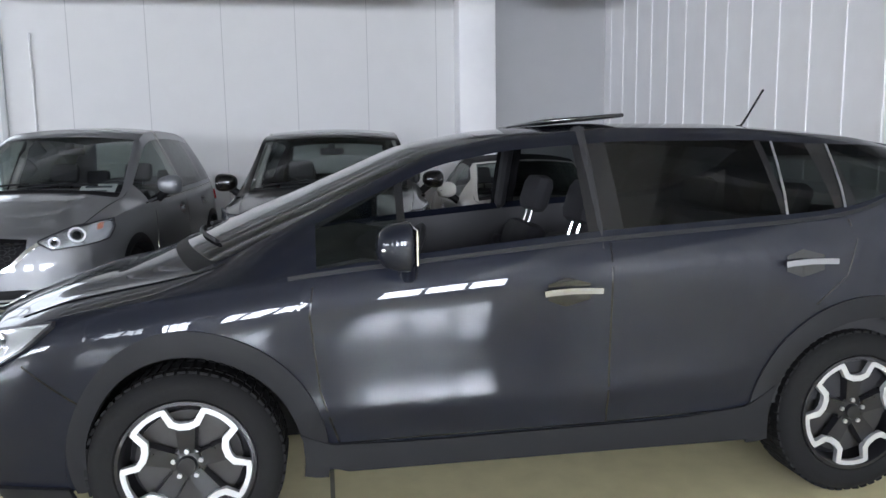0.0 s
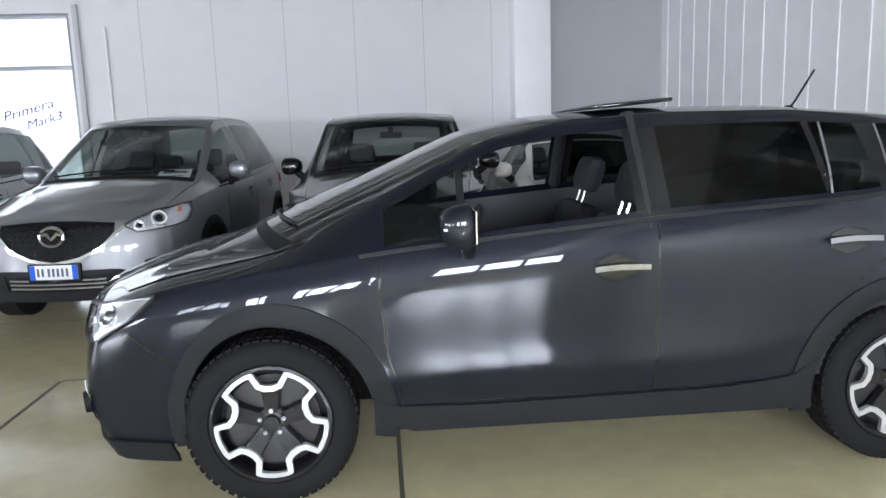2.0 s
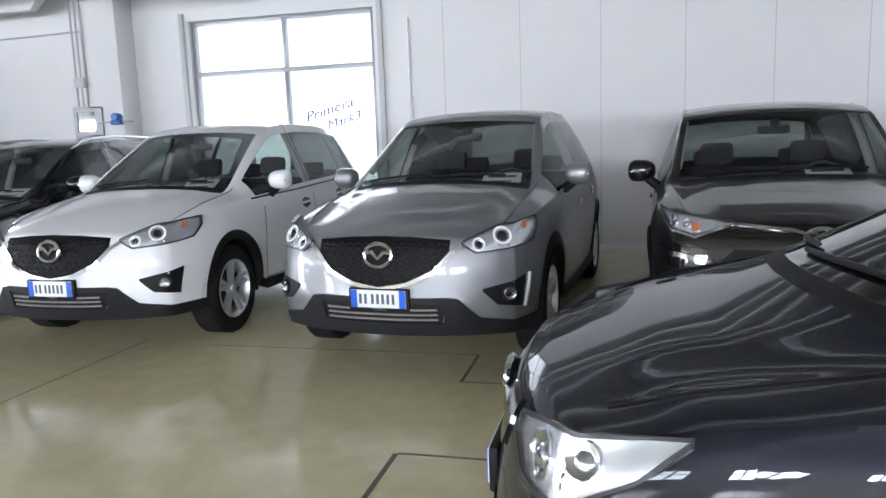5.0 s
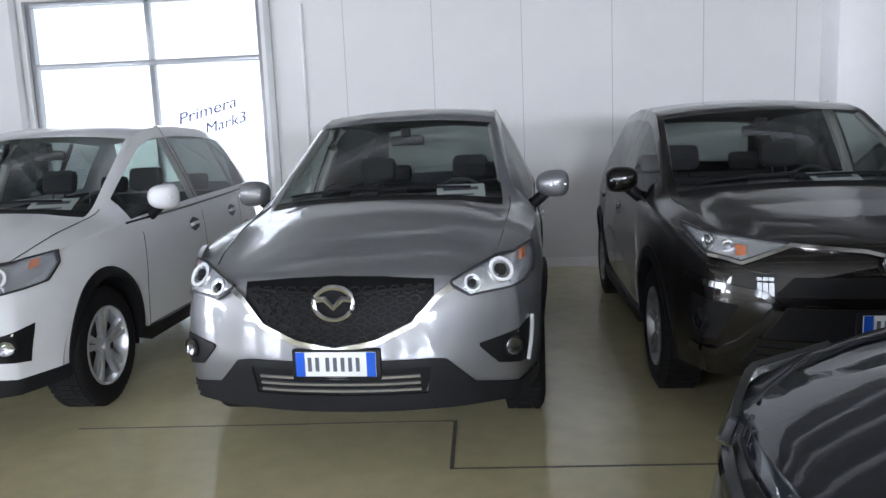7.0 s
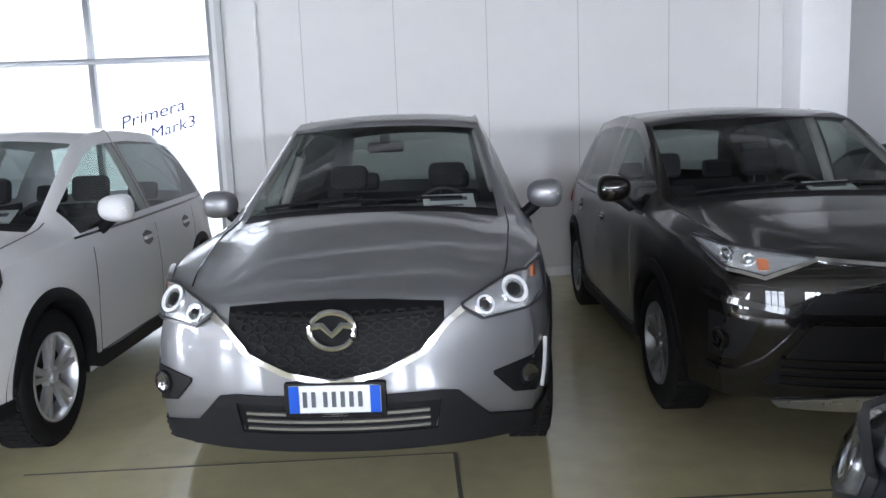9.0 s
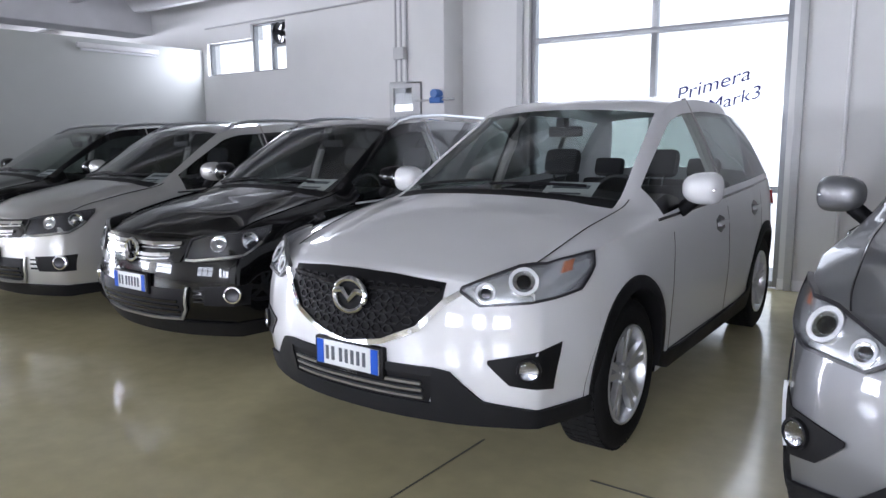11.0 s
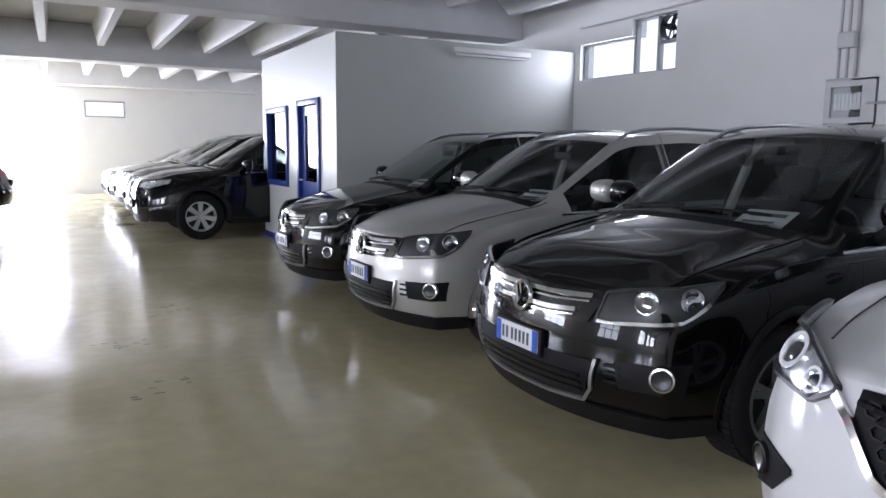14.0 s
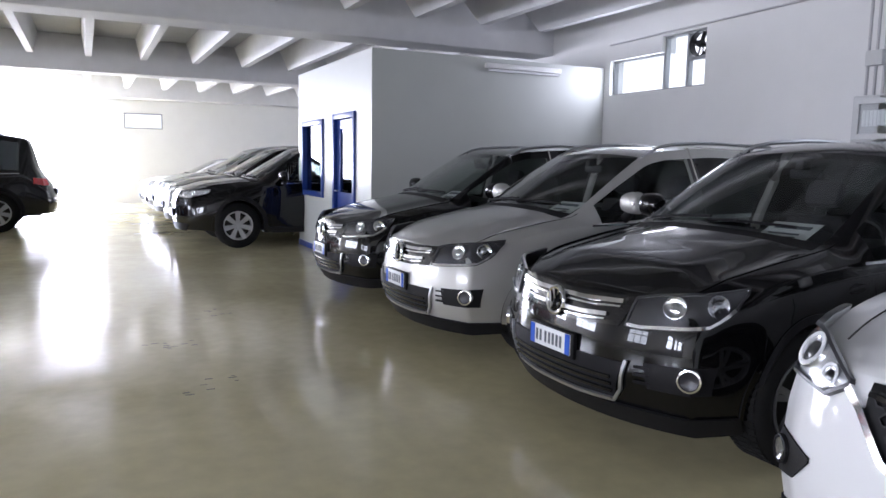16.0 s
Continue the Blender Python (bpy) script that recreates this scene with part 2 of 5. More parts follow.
HOLES_BACK = [(-4.55, -1.78, 0.0, 3.29), (-10.42, -9.36, 2.49, 2.99), (-9.36, -8.58, 2.49, 3.2), (-26.0, -24.3, 1.0, 3.0)]
back = wall_with_holes("wall_north", "x", WALL_Y, 0.25, FAR_X - 0.3, RIGHT_X + 0.3, TOP, HOLES_BACK, M["wall"], "pale grey painted panel wall behind the parked cars")
right = wall_with_holes("wall_east", "y", RIGHT_X, 0.25, NEAR_Y, WALL_Y, TOP, [], M["white"], "white ribbed panel wall closing the hall")
far = wall_with_holes("wall_west", "y", FAR_X, -0.25, NEAR_Y, WALL_Y, TOP, [(-8.0, -1.5, 0.12, 3.05), (-0.6, 0.55, 2.35, 2.85)], M["wall"], "pale grey end wall with a glazed opening")
near = wall_with_holes("wall_south", "x", NEAR_Y, -0.25, FAR_X - 0.3, RIGHT_X + 0.3, TOP, [(wx - ww / 2, wx + ww / 2, 1.25, 3.05) for wx, ww, _ in SOUTH], M["white"], "white wall with wide shop windows")
tagged(mesh("floor", *box_data(FAR_X, RIGHT_X, NEAR_Y, WALL_Y, -0.2, 0.0), M["floor"], smooth=False), "glossy olive grey epoxy resin showroom floor", "floor", "", "structure")
tagged(mesh("ground", [(-400, -400, -0.06), (400, -400, -0.06), (400, 400, -0.06), (-400, 400, -0.06)], [[0, 1, 2, 3]], M["asphalt"], smooth=False), "pale paved ground outside the hall", "ground", "", "structure")

# wall panels: narrow grooves every metre on the back wall, raised ribs on the side wall
for k in range(-4, 7):
    sx = 0.18 + k * 1.005
    if sx > RIGHT_X - 0.1 or any(a - 0.05 < sx < b + 0.05 for a, b, _, _ in HOLES_BACK):
        continue
    box("panel_joint", sx - 0.004, sx + 0.004, WALL_Y - 0.003, WALL_Y, 0.1, TOP, M["wall_seam"], back)
for k in range(0, 40):
    box("panel_rib", RIGHT_X - 0.012, RIGHT_X, WALL_Y - 0.25 - k * 0.45, WALL_Y - 0.22 - k * 0.45, 0.1, TOP, M["white"], right)
tagged(mesh("baseboard", *box_data(-1.78, RIGHT_X, WALL_Y - 0.03, WALL_Y, 0, 0.1), M["white"], smooth=False), "white skirting along the back wall", "baseboard", "", "structure")


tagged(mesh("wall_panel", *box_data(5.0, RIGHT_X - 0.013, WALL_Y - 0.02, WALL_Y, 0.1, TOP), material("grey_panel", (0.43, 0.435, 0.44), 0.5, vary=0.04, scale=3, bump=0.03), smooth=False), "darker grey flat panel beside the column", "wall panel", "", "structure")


def column(x0, x1, y0, mat):
    ob = mesh("column", *box_data(x0, x1, y0, WALL_Y, 0, TOP, 0.015), mat)
    return tagged(ob, "white square concrete column against the wall", "column", "hall columns", "structure")


column(4.47, 5.0, 4.9, M["column"])
# greyer wall paint on these columns carries the shade they stand in
column(-6.05, -5.45, 4.9, M["wall"])
column(-17.0, -16.5, 4.9, M["wall"])
column(-24.1, -23.6, 4.9, M["wall"])

# ceiling: slab, deep beams across the hall and ribs between them, one mesh
# slab darker than the ribs: shade of the bays put into its colour
M["slab"] = material("shaded_concrete", (0.42, 0.42, 0.43), 0.8, vary=0.1, scale=4, bump=0.08)
tagged(mesh("ceiling", *box_data(FAR_X - 0.3, RIGHT_X + 0.3, NEAR_Y - 0.25, WALL_Y + 0.25, TOP, TOP + 0.3), M["slab"], smooth=False), "concrete ceiling slab, coloured greyer for the shade between ribs", "ceiling", "", "structure")
pieces = []
BEAMS = [-26.4, -19.4, -12.2, -5.75, 4.73]
for bx in BEAMS:
    pieces.append(box_data(bx - 0.3, bx + 0.3, NEAR_Y, WALL_Y, 3.25 if bx < -6 else 3.62, TOP, 0.02))
for x0, x1 in zip([*BEAMS, RIGHT_X + 0.3], [*BEAMS[1:], RIGHT_X + 0.3]):
    if x1 - x0 < 0.5:
        continue
    for k in range(17):
        ry = WALL_Y - (0.6 if x1 < -5 else 1.3) - k * (1.05 if x1 < -5 else 0.95)
        a, b, low = x0 + 0.3, x1 - 0.3, 3.5 if x1 < -5 else 3.42
        pieces.append(([(a, ry - 0.12, TOP), (a, ry + 0.12, TOP), (b, ry - 0.12, TOP), (b, ry + 0.12, TOP), (a + 0.55, ry - 0.06, low), (a + 0.55, ry + 0.06, low), (b - 0.55, ry - 0.06, low), (b - 0.55, ry + 0.06, low)], [[0, 2, 6, 4], [1, 5, 7, 3], [0, 4, 5, 1], [2, 3, 7, 6], [4, 6, 7, 5]]))
tagged(mesh("ceiling_beams", *join(*pieces), M["concrete"], smooth=False), "white precast concrete beams and tapered ribs", "ceiling", "", "structure")


def framed_window(name, along, at, a0, a1, z0, z1, splits_a, splits_z, label, mat, bar=0.05, deep=0.08):
    """Frame bars and a pane of glass in an opening."""
    ob = empty(name, pose(0, 0, 0), label, "window", "", "structure")

    def bar_box(n, p, q, z, t):
        if along == "x":
            box(n, p, q, at - deep / 2, at + deep / 2, z, t, mat, ob, b=0.004)
        else:
            box(n, at - deep / 2, at + deep / 2, p, q, z, t, mat, ob, b=0.004)

    bar_box("window_frame", a0, a0 + bar, z0, z1)
    bar_box("window_frame", a1 - bar, a1, z0, z1)
    bar_box("window_frame", a0 + bar, a1 - bar, z1 - bar, z1)
    bar_box("window_frame", a0 + bar, a1 - bar, z0, z0 + bar)
    for s in splits_z:
        bar_box("glazing_bar", a0 + bar, a1 - bar, s - bar / 2, s + bar / 2)
    xs = [a0 + bar, *splits_a, a1 - bar]
    for s in splits_a:
        lo = z0 + bar
        for t in [*splits_z, z1]:
            bar_box("glazing_bar", s - bar / 2, s + bar / 2, lo, t - bar / 2)
            lo = t + bar / 2
    zs = [z0 + bar, *splits_z, z1 - bar]
    for p, q in zip(xs, xs[1:]):
        for z, t in zip(zs, zs[1:]):
            vs, fs = box_data(p, q, at - 0.004, at + 0.004, z, t) if along == "x" else box_data(at - 0.004, at + 0.004, p, q, z, t)
            pane = mesh("pane", vs, fs, G_WINDOW, ob, smooth=False)
            pane.visible_shadow = False
    return ob


gate = framed_window("window_1", "x", WALL_Y + 0.1, -4.55, -1.78, 0.0, 3.29, [-3.11], [0.95, 2.555], "tall glazed gate with grey aluminium bars and lettering", M["alu"], 0.06)
text("lettering", "Primera", 0.185, Matrix.Translation((-2.86, WALL_Y + 0.08, 1.82)) @ pose(0, 0, 0, 90, -15, 0) @ Matrix.Diagonal((1.25, 1, 1, 1)), M["sign_blue"], gate, 0.3, "dark blue slanted lettering")
text("lettering", "Mark3", 0.17, Matrix.Translation((-2.55, WALL_Y + 0.08, 1.7)) @ pose(0, 0, 0, 90, -15, 0) @ Matrix.Diagonal((1.2, 1, 1, 1)), M["sign_blue"], gate, 0.3, "dark blue slanted lettering")
for gx in (-4.68, -1.72):
    box("gate_track", gx, gx + 0.07, WALL_Y - 0.05, WALL_Y, 0, 3.4, M["grey_box"], gate, "pale steel gate track", 0.004)
hw = empty("window_2", pose(0, 0, 0), "high strip window with a tall middle pane and a fan", "window", "", "structure")
for p, q, z, t in ((-10.42, -9.36, 2.49, 2.99), (-9.36, -8.94, 2.49, 3.2), (-8.94, -8.58, 2.49, 2.86), (-8.94, -8.58, 2.86, 3.2)):
    y0, y1, e = WALL_Y + 0.06, WALL_Y + 0.14, 0.022
    box("window_frame", p, p + e, y0, y1, z, t, M["alu"], hw, b=0.003)
    box("window_frame", q - e, q, y0, y1, z, t, M["alu"], hw, b=0.003)
    box("window_frame", p + e, q - e, y0, y1, z, z + e, M["alu"], hw, b=0.003)
    box("window_frame", p + e, q - e, y0, y1, t - e, t, M["alu"], hw, b=0.003)
    if z < 2.6:
        mesh("pane", *box_data(p + e, q - e, WALL_Y + 0.096, WALL_Y + 0.104, z + e, t - e), G_WINDOW, hw, smooth=False).visible_shadow = False
framed_window("window_3", "x", WALL_Y + 0.1, -26.0, -24.3, 1.0, 3.0, [-25.5, -24.9], [2.0], "dark framed window beside a column", M["alu"])
framed_window("window_4", "y", FAR_X - 0.12, -8.0, -1.5, 0.12, 3.05, [-5.8, -3.6], [0.55, 2.5], "wide glazed opening in the end wall", M["grey_box"], 0.035)
framed_window("window_5", "y", FAR_X - 0.12, -0.6, 0.55, 2.35, 2.85, [], [], "small high window in the end wall", M["alu"], 0.04)
for k, (wx, ww, _) in enumerate(SOUTH):
    framed_window(f"window_{6 + k}", "x", NEAR_Y - 0.1, wx - ww / 2, wx + ww / 2, 1.25, 3.05, [wx - ww / 6, wx + ww / 6], [2.4], "wide shop window with grey bars", M["alu"], 0.09)

# pale overcast daylight outside the openings
for a0, a1, b0, b1 in ((-30, 10, WALL_Y + 1.5, WALL_Y + 1.6), (-30, 10, NEAR_Y - 1.6, NEAR_Y - 1.5), (FAR_X - 1.6, FAR_X - 1.5, -13, 6)):
    tagged(mesh("backdrop", *box_data(a0, a1, b0, b1, -0.05, 6.0), M["sky_glow"], smooth=False), "bright overcast daylight outside the windows", "sky", "", "structure")

# floor joints and scuffs
for a, b, c, d in ((0.475, 2.5, 0.02, 0.035), (-1.59, 0.49, 0.592, 0.605), (2.49, 2.51, -9.0, -1.0), (0.385, 0.41, -4.2, -1.03), (0.41, 1.4, -1.035, -1.018), (0.473, 0.493, 0.035, 0.592), (-2.2, -2.19, -9, 0.7), (-16.3, -16.285, -12, 5.2), (-22.3, -22.285, -12, 5.2)):
    tagged(mesh("trim", *box_data(a, b, c, d, 0.0, 0.0015), M["joint"], smooth=False), "dark joint in the resin floor", "floor joint", "", "structure")
vs, fs = [], []
for k in range(26):
    cx, cy = random.choice(((-6.5, -1.05), (-8.8, -0.62), (-7.6, -1.2)))
    cx, cy, w = cx + random.gauss(0, 0.12), cy + random.gauss(0, 0.1), random.uniform(0.01, 0.03)
    h = random.uniform(0.004, 0.01)
    vs, fs = join((vs, fs), box_data(cx - h, cx + h, cy - w, cy + w, 0.0, 0.0012))
tagged(mesh("floor_scuffs", vs, fs, M["mark"], smooth=False), "dark tyre scuffs on the resin floor", "floor marks", "", "stuff")

# ---- the office box ----
OX0, OX1, OY, OZ = -14.1, -10.55, 1.586, 2.9
office_front = wall_with_holes("wall_office_front", "x", OY, 0.1, OX0, OX1, OZ, [(-12.1, -11.2, 0.0, 2.1), (-13.8, -12.68, 0.92, 2.06)], M["office"], "pale grey office partition with blue joinery")
office_side = wall_with_holes("wall_office_side", "y", OX1, -0.1, OY + 0.1, WALL_Y, OZ, [], M["office"], "plain pale grey side wall of the office")
wall_with_holes("wall_office_west", "y", OX0, 0.1, OY + 0.1, WALL_Y, OZ, [], M["office"], "far side wall of the office")
tagged(mesh("office_roof", *box_data(OX0 + 0.1, OX1 - 0.1, OY + 0.1, WALL_Y, OZ - 0.12, OZ - 0.04), M["office"], smooth=False), "flat panel roof of the office", "roof", "", "structure")
tagged(mesh("baseboard", *join(box_data(OX0, -12.14, OY - 0.012, OY, 0, 0.09), box_data(-11.16, OX1 + 0.012, OY - 0.012, OY, 0, 0.09), box_data(OX1, OX1 + 0.012, OY, WALL_Y, 0, 0.09)), M["blue"], smooth=False), "dark blue skirting of the office", "baseboard", "", "structure")
ow = empty("window_13", pose(0, 0, 0), "office window with dark blue frame", "window", "", "structure")
for p, q, z, t in ((-13.84, -13.76, 0.88, 2.1), (-12.72, -12.64, 0.88, 2.1), (-13.76, -12.72, 2.02, 2.1), (-13.76, -12.72, 0.88, 0.96)):
    box("window_frame", p, q, OY - 0.03, OY + 0.12, z, t, M["blue"], ow, b=0.004)
mesh("pane", *box_data(-13.76, -12.72, OY + 0.045, OY + 0.055, 0.96, 2.02), glass_material("office_glass", (0.5, 0.55, 0.6)), ow, smooth=False)
od = empty("door_1", pose(0, 0, 0), "half glazed blue office door, shut", "door", "", "structure")
for p, q, z, t in ((-12.14, -12.06, 0, 2.14), (-11.24, -11.16, 0, 2.14), (-12.06, -11.24, 2.06, 2.14)):
    box("door_frame", p, q, OY - 0.03, OY + 0.12, z, t, M["blue"], od, b=0.004)
mesh("door_leaf", *join(box_data(-12.06, -11.24, OY + 0.03, OY + 0.07, 0.01, 1.0), box_data(-12.06, -11.92, OY + 0.03, OY + 0.07, 1.0, 2.05), box_data(-11.38, -11.24, OY + 0.03, OY + 0.07, 1.0, 2.05), box_data(-11.92, -11.38, OY + 0.03, OY + 0.07, 1.92, 2.05)), M["blue"], od, smooth=False)
mesh("pane", *box_data(-11.92, -11.38, OY + 0.045, OY + 0.055, 1.0, 1.92), glass_material("door_glass", (0.5, 0.55, 0.6)), od, smooth=False)
mesh("door_handle", *tube([(-12.0, OY + 0.03, 1.02), (-12.0, OY - 0.03, 1.02), (-11.89, OY - 0.03, 1.02)], 0.011), M["satin"], od, "steel lever handle")

# tube light on the office's side wall
tl = empty("tube_light", pose(OX1 + 0.03, 3.85, 2.78), "white fluorescent batten light fixed to the wall", "light")
mesh("housing", *box_data(-0.03, 0.04, -0.62, 0.62, -0.02, 0.05, 0.008), M["white"], tl)
mesh("tube", *tube([(0.02, -0.58, -0.045), (0.02, 0.58, -0.045)], 0.018), M["led_ring"], tl)

# electric cabinet, conduits and blue valve by the column
eb = empty("electric_cabinet", pose(-6.27, 4.9, 1.72), "grey enamel electric cabinet with a glazed door", "electric box")
mesh("cabinet_body", *box_data(-0.02, 0.5, 0.0, 0.22, 0, 0.44, 0.01), M["grey_box"], eb)
mesh("cabinet_door", *join(box_data(0.0, 0.06, -0.025, 0.0, 0.03, 0.41), box_data(0.36, 0.48, -0.025, 0.0, 0.03, 0.41), box_data(0.06, 0.36, -0.025, 0, 0.03, 0.08), box_data(0.06, 0.36, -0.025, 0, 0.36, 0.41)), M["grey_box"], eb)
mesh("cabinet_window", *box_data(0.06, 0.36, -0.012, -0.006, 0.08, 0.36), G_LENS, eb, smooth=False)
for k in range(7):
    mesh("breaker", *box_data(0.085 + k * 0.037, 0.115 + k * 0.037, -0.004, -0.001, 0.15, 0.3), M["paper"], eb, smooth=False)
for k, px in enumerate((-6.16, -6.08, -6.0)):
    cd = mesh("conduit", *tube([(px, 4.88, 2.16), (px, 4.88, 2.7 + 0.2 * k), (px, 4.88, TOP)], 0.014), M["pipe"])
    tagged(cd, "grey electric conduit running up the column", "conduit", "conduits")
jb = box("junction_box", -6.14, -5.98, 4.8, 4.865, 2.42, 2.56, M["grey_box"], None, "small grey junction box on the column", 0.006, "", "electric box")
bv = empty("blue_valve", pose(-5.72, 4.86, 1.9), "blue pressure regulator on a thin pipe", "valve")
mesh("valve_body", *join(moved(lathe([(0.0, -0.06), (0.05, -0.06), (0.055, 0.0), (0.05, 0.06), (0, 0.06)], 20), pose(0.2, -0.02, 0.09, 0, 0, 0)), box_data(0.12, 0.28, -0.06, 0.02, -0.02, 0.05, 0.01)), material("valve_blue", (0.03, 0.13, 0.42), 0.4, vary=0.05), bv)
mesh("pipe", *tube([(-0.12, -0.01, 0.02), (0.45, -0.01, 0.02)], 0.013), M["pipe"], bv)
tagged(mesh("conduit", *tube([(-1.3, WALL_Y - 0.02, 0.1), (-1.3, WALL_Y - 0.02, 3.1)], 0.016), M["white"]), "white conduit down the back wall", "conduit", "conduits")
tagged(mesh("conduit", *tube([(-10.4, WALL_Y - 0.03, 3.22), (-8.9, WALL_Y - 0.03, 3.24), (-6.2, WALL_Y - 0.03, 3.28)], 0.014), M["pipe"]), "grey conduit along the wall above the window", "conduit", "conduits")
tagged(mesh("conduit", *tube([(-20.6, 4.5, 3.75), (-20.62, -1.2, 3.75), (-20.62, -1.6, 3.9)], 0.02), M["pipe"]), "grey conduit slung below the ceiling", "conduit", "conduits")
fan = empty("extractor_fan", pose(-8.76, WALL_Y + 0.1, 3.03), "black round extractor fan set in the high window", "fan")
mesh("fan_ring", *moved(lathe([(0.15, -0.05), (0.158, -0.05), (0.158, 0.05), (0.15, 0.05)], 32, True), Matrix()), M["black_plastic"], fan)
mesh("motor", *lathe([(0, -0.05), (0.035, -0.05), (0.045, -0.04), (0.045, 0.03), (0, 0.03)], 20), M["black_plastic"], fan)
for k in range(4):
    mesh("fan_blade", *moved(box_data(-0.028, 0.028, -0.004, 0.004, 0.03, 0.145, 0.002), Matrix.Rotation(radians(20 + 90 * k), 4, "Y") @ Matrix.Rotation(radians(28), 4, "Z")), M["black_plastic"], fan)
mesh("bracket", *join(box_data(-0.156, 0.156, 0.02, 0.03, -0.008, 0.008), box_data(-0.008, 0.008, 0.031, 0.04, -0.156, 0.156)), M["black_plastic"], fan, smooth=False)

# ---- cars ----
# Own axes of a car: x across, y back from the nose, z up.
def curve(table, soft=0.0):
    """A function through a table of (at, value), with its corners eased."""
    a, v = np.array(table, float).T

    lo, hi, n = float(a[0]) - 0.3, float(a[-1]) + 0.3, 600
    t = np.linspace(lo, hi, n + 1)
    if soft:
        rows = sum(np.interp(t + soft * k / 4, a, v) * w for k, w in zip(range(-4, 5), (1, 2, 3, 4, 5, 4, 3, 2, 1))) / 25
    else:
        rows = np.interp(t, a, v)
    rows, step = rows.tolist(), (hi - lo) / n

    def f(x):
        p = min(max((x - lo) / step, 0.0), n - 1e-6)
        i = int(p)
        return rows[i] + (rows[i + 1] - rows[i]) * (p - i)

    return f


ROWS = 18  # points up the side of a section, below the glass
GLASS = 2 + ROWS
EDGE = GLASS + 4


class Shell:
    """The surface of a car's body, from a few curves."""

    def __init__(self, s):
        self.s = s
        self.W, self.L = s["half"], s["length"]
        self.top, self.belt = curve(s["top"], s.get("soft", 0.07)), curve(s["belt"], 0.12)
        self.plan, self.edge, self.crown = curve(s["plan"], 0.08), curve(s["edge"], 0.12), curve(s["crown"], 0.1)
        self.lean, self.lean_r = curve(s["lean"], 0.05), curve(s["lean_rear"], 0.05)
        self.form = curve(s.get("form", ((0, 0.95), (0.12, 0.972), (0.42, 0.996), (0.55, 1.0), (0.8, 0.99), (0.93, 0.972), (1.0, 0.95))), 0.03)
        self.ridges = []
        for line, *shape in s.get("ridges", ()):
            f = curve(line)
            f.ends = (line[0][0], line[-1][0])
            self.ridges.append((f, *shape))
        self.hubs = (s["front_hub"], s["front_hub"] + s["wheelbase"])
        self.sill = curve(s["sill"], 0.05)
        self.R = s["radius"] + s.get("gap", 0.055)
        self.w0 = float(self.half(0.0, 0.55))

    def floor(self, y):
        z = float(self.sill(y))
        for h in self.hubs:
            if abs(y - h) < self.R:
                z = max(z, self.s["radius"] + math.sqrt(self.R**2 - (y - h) ** 2))
        return z

    def half(self, y, z):
        b, lo = float(self.belt(y)), 0.22
        u = min(max((z - lo) / max(b - lo, 0.05), 0), 1)
        w = self.W * float(self.plan(y)) * float(self.form(u))
        for h in self.hubs:
            w += self.s.get("flare", 0.018) * math.exp(-(((y - h) / 0.36) ** 2) - ((z - self.s.get("flare_z", 0.62)) / 0.3) ** 2)
        for line, amount, up, down in self.ridges:
            d = z - float(line(y))
            fade = min(1, max(0, (y - line.ends[0]) / 0.2)) * min(1, max(0, (line.ends[1] - y) / 0.3))
            w += amount * fade * math.exp(-abs(d) / (up if d > 0 else down))
        return w

    def place(self, y, x, z):
        """Bends a point of the straight loft to the rounded nose and tail."""
        q = min(abs(x) / self.W, 1.1)
        f, r = max(0, 1 - y / 1.15) ** 2, max(0, 1 - (self.L - y) / 0.8) ** 2
        out = y + f * (float(self.lean(z)) + self.s["bow"] * q**2.3)
        out -= r * (float(self.lean_r(z)) + self.s["bow_rear"] * q**2.6)
        return Vector((x, out, z))

    def section(self, y):
        z0, zb = self.floor(y), float(self.belt(y))
        zt = float(self.top(y))
        we, ze = self.W * float(self.edge(y)), zt - float(self.crown(y))
        zb = min(zb, ze - 0.01)
        z0 = min(z0, zb - 0.05)
        pts = [(0.0, z0 + 0.01), (0.75 * self.half(y, z0), z0 + 0.01)]
        for k in range(ROWS):
            z = z0 + (zb - z0) * k / (ROWS - 1)
            pts.append((self.half(y, z), z))
        wb = pts[-1][0]
        for t in (0.07, 0.3, 0.6, 0.87, 1.0):
            bulge = 0.014 * math.sin(math.pi * t)
            pts.append((wb + (we - wb) * t + bulge, zb + (ze - zb) * t))
        dome = self.s.get("dome", 0.014) * min(1, max(0, (y - 0.1) / 0.25)) * min(1, max(0, (self.s["cowl"] - y) / 0.15))
        for q in (0.94, 0.84, 0.76, 0.7, 0.64, 0.56, 0.4, 0.2, 0.0):
            lift = dome * (min(1, max(0, (0.79 - q) / 0.14)) - 1)
            pts.append((we * q, zt - (zt - ze) * q**2.2 + lift))
        cowl, roof = self.s["cowl"], self.s["roof_front"]
        if y < cowl:
            g = max(0.0, 1 - (cowl - y) / 0.5)
        else:
            g = max(0.0, 1 - (y - cowl) / (roof - cowl) * 0.6) if y < roof else max(0.0, 0.4 * (1 - (y - roof) / 0.5))
        out = []
        for i, (x, z) in enumerate(pts):
            p = self.place(y, x, z)
            if i >= EDGE:
                p.y -= self.s.get("screen_bow", 0.11) * g * (1 - (x / we) ** 2)
            out.append(p)
        return out

    def front(self, a, z, off=0.0):
        """A point on the fascia: a is the way across from the middle, bending round the corner on to the wing."""
        k, w0 = abs(a), self.half(0.0, z)
        if k <= w0:
            p = self.place(0.0, k, z)
        else:
            y = (k - w0) * 1.3
            p = self.place(y, self.half(y, z), z)
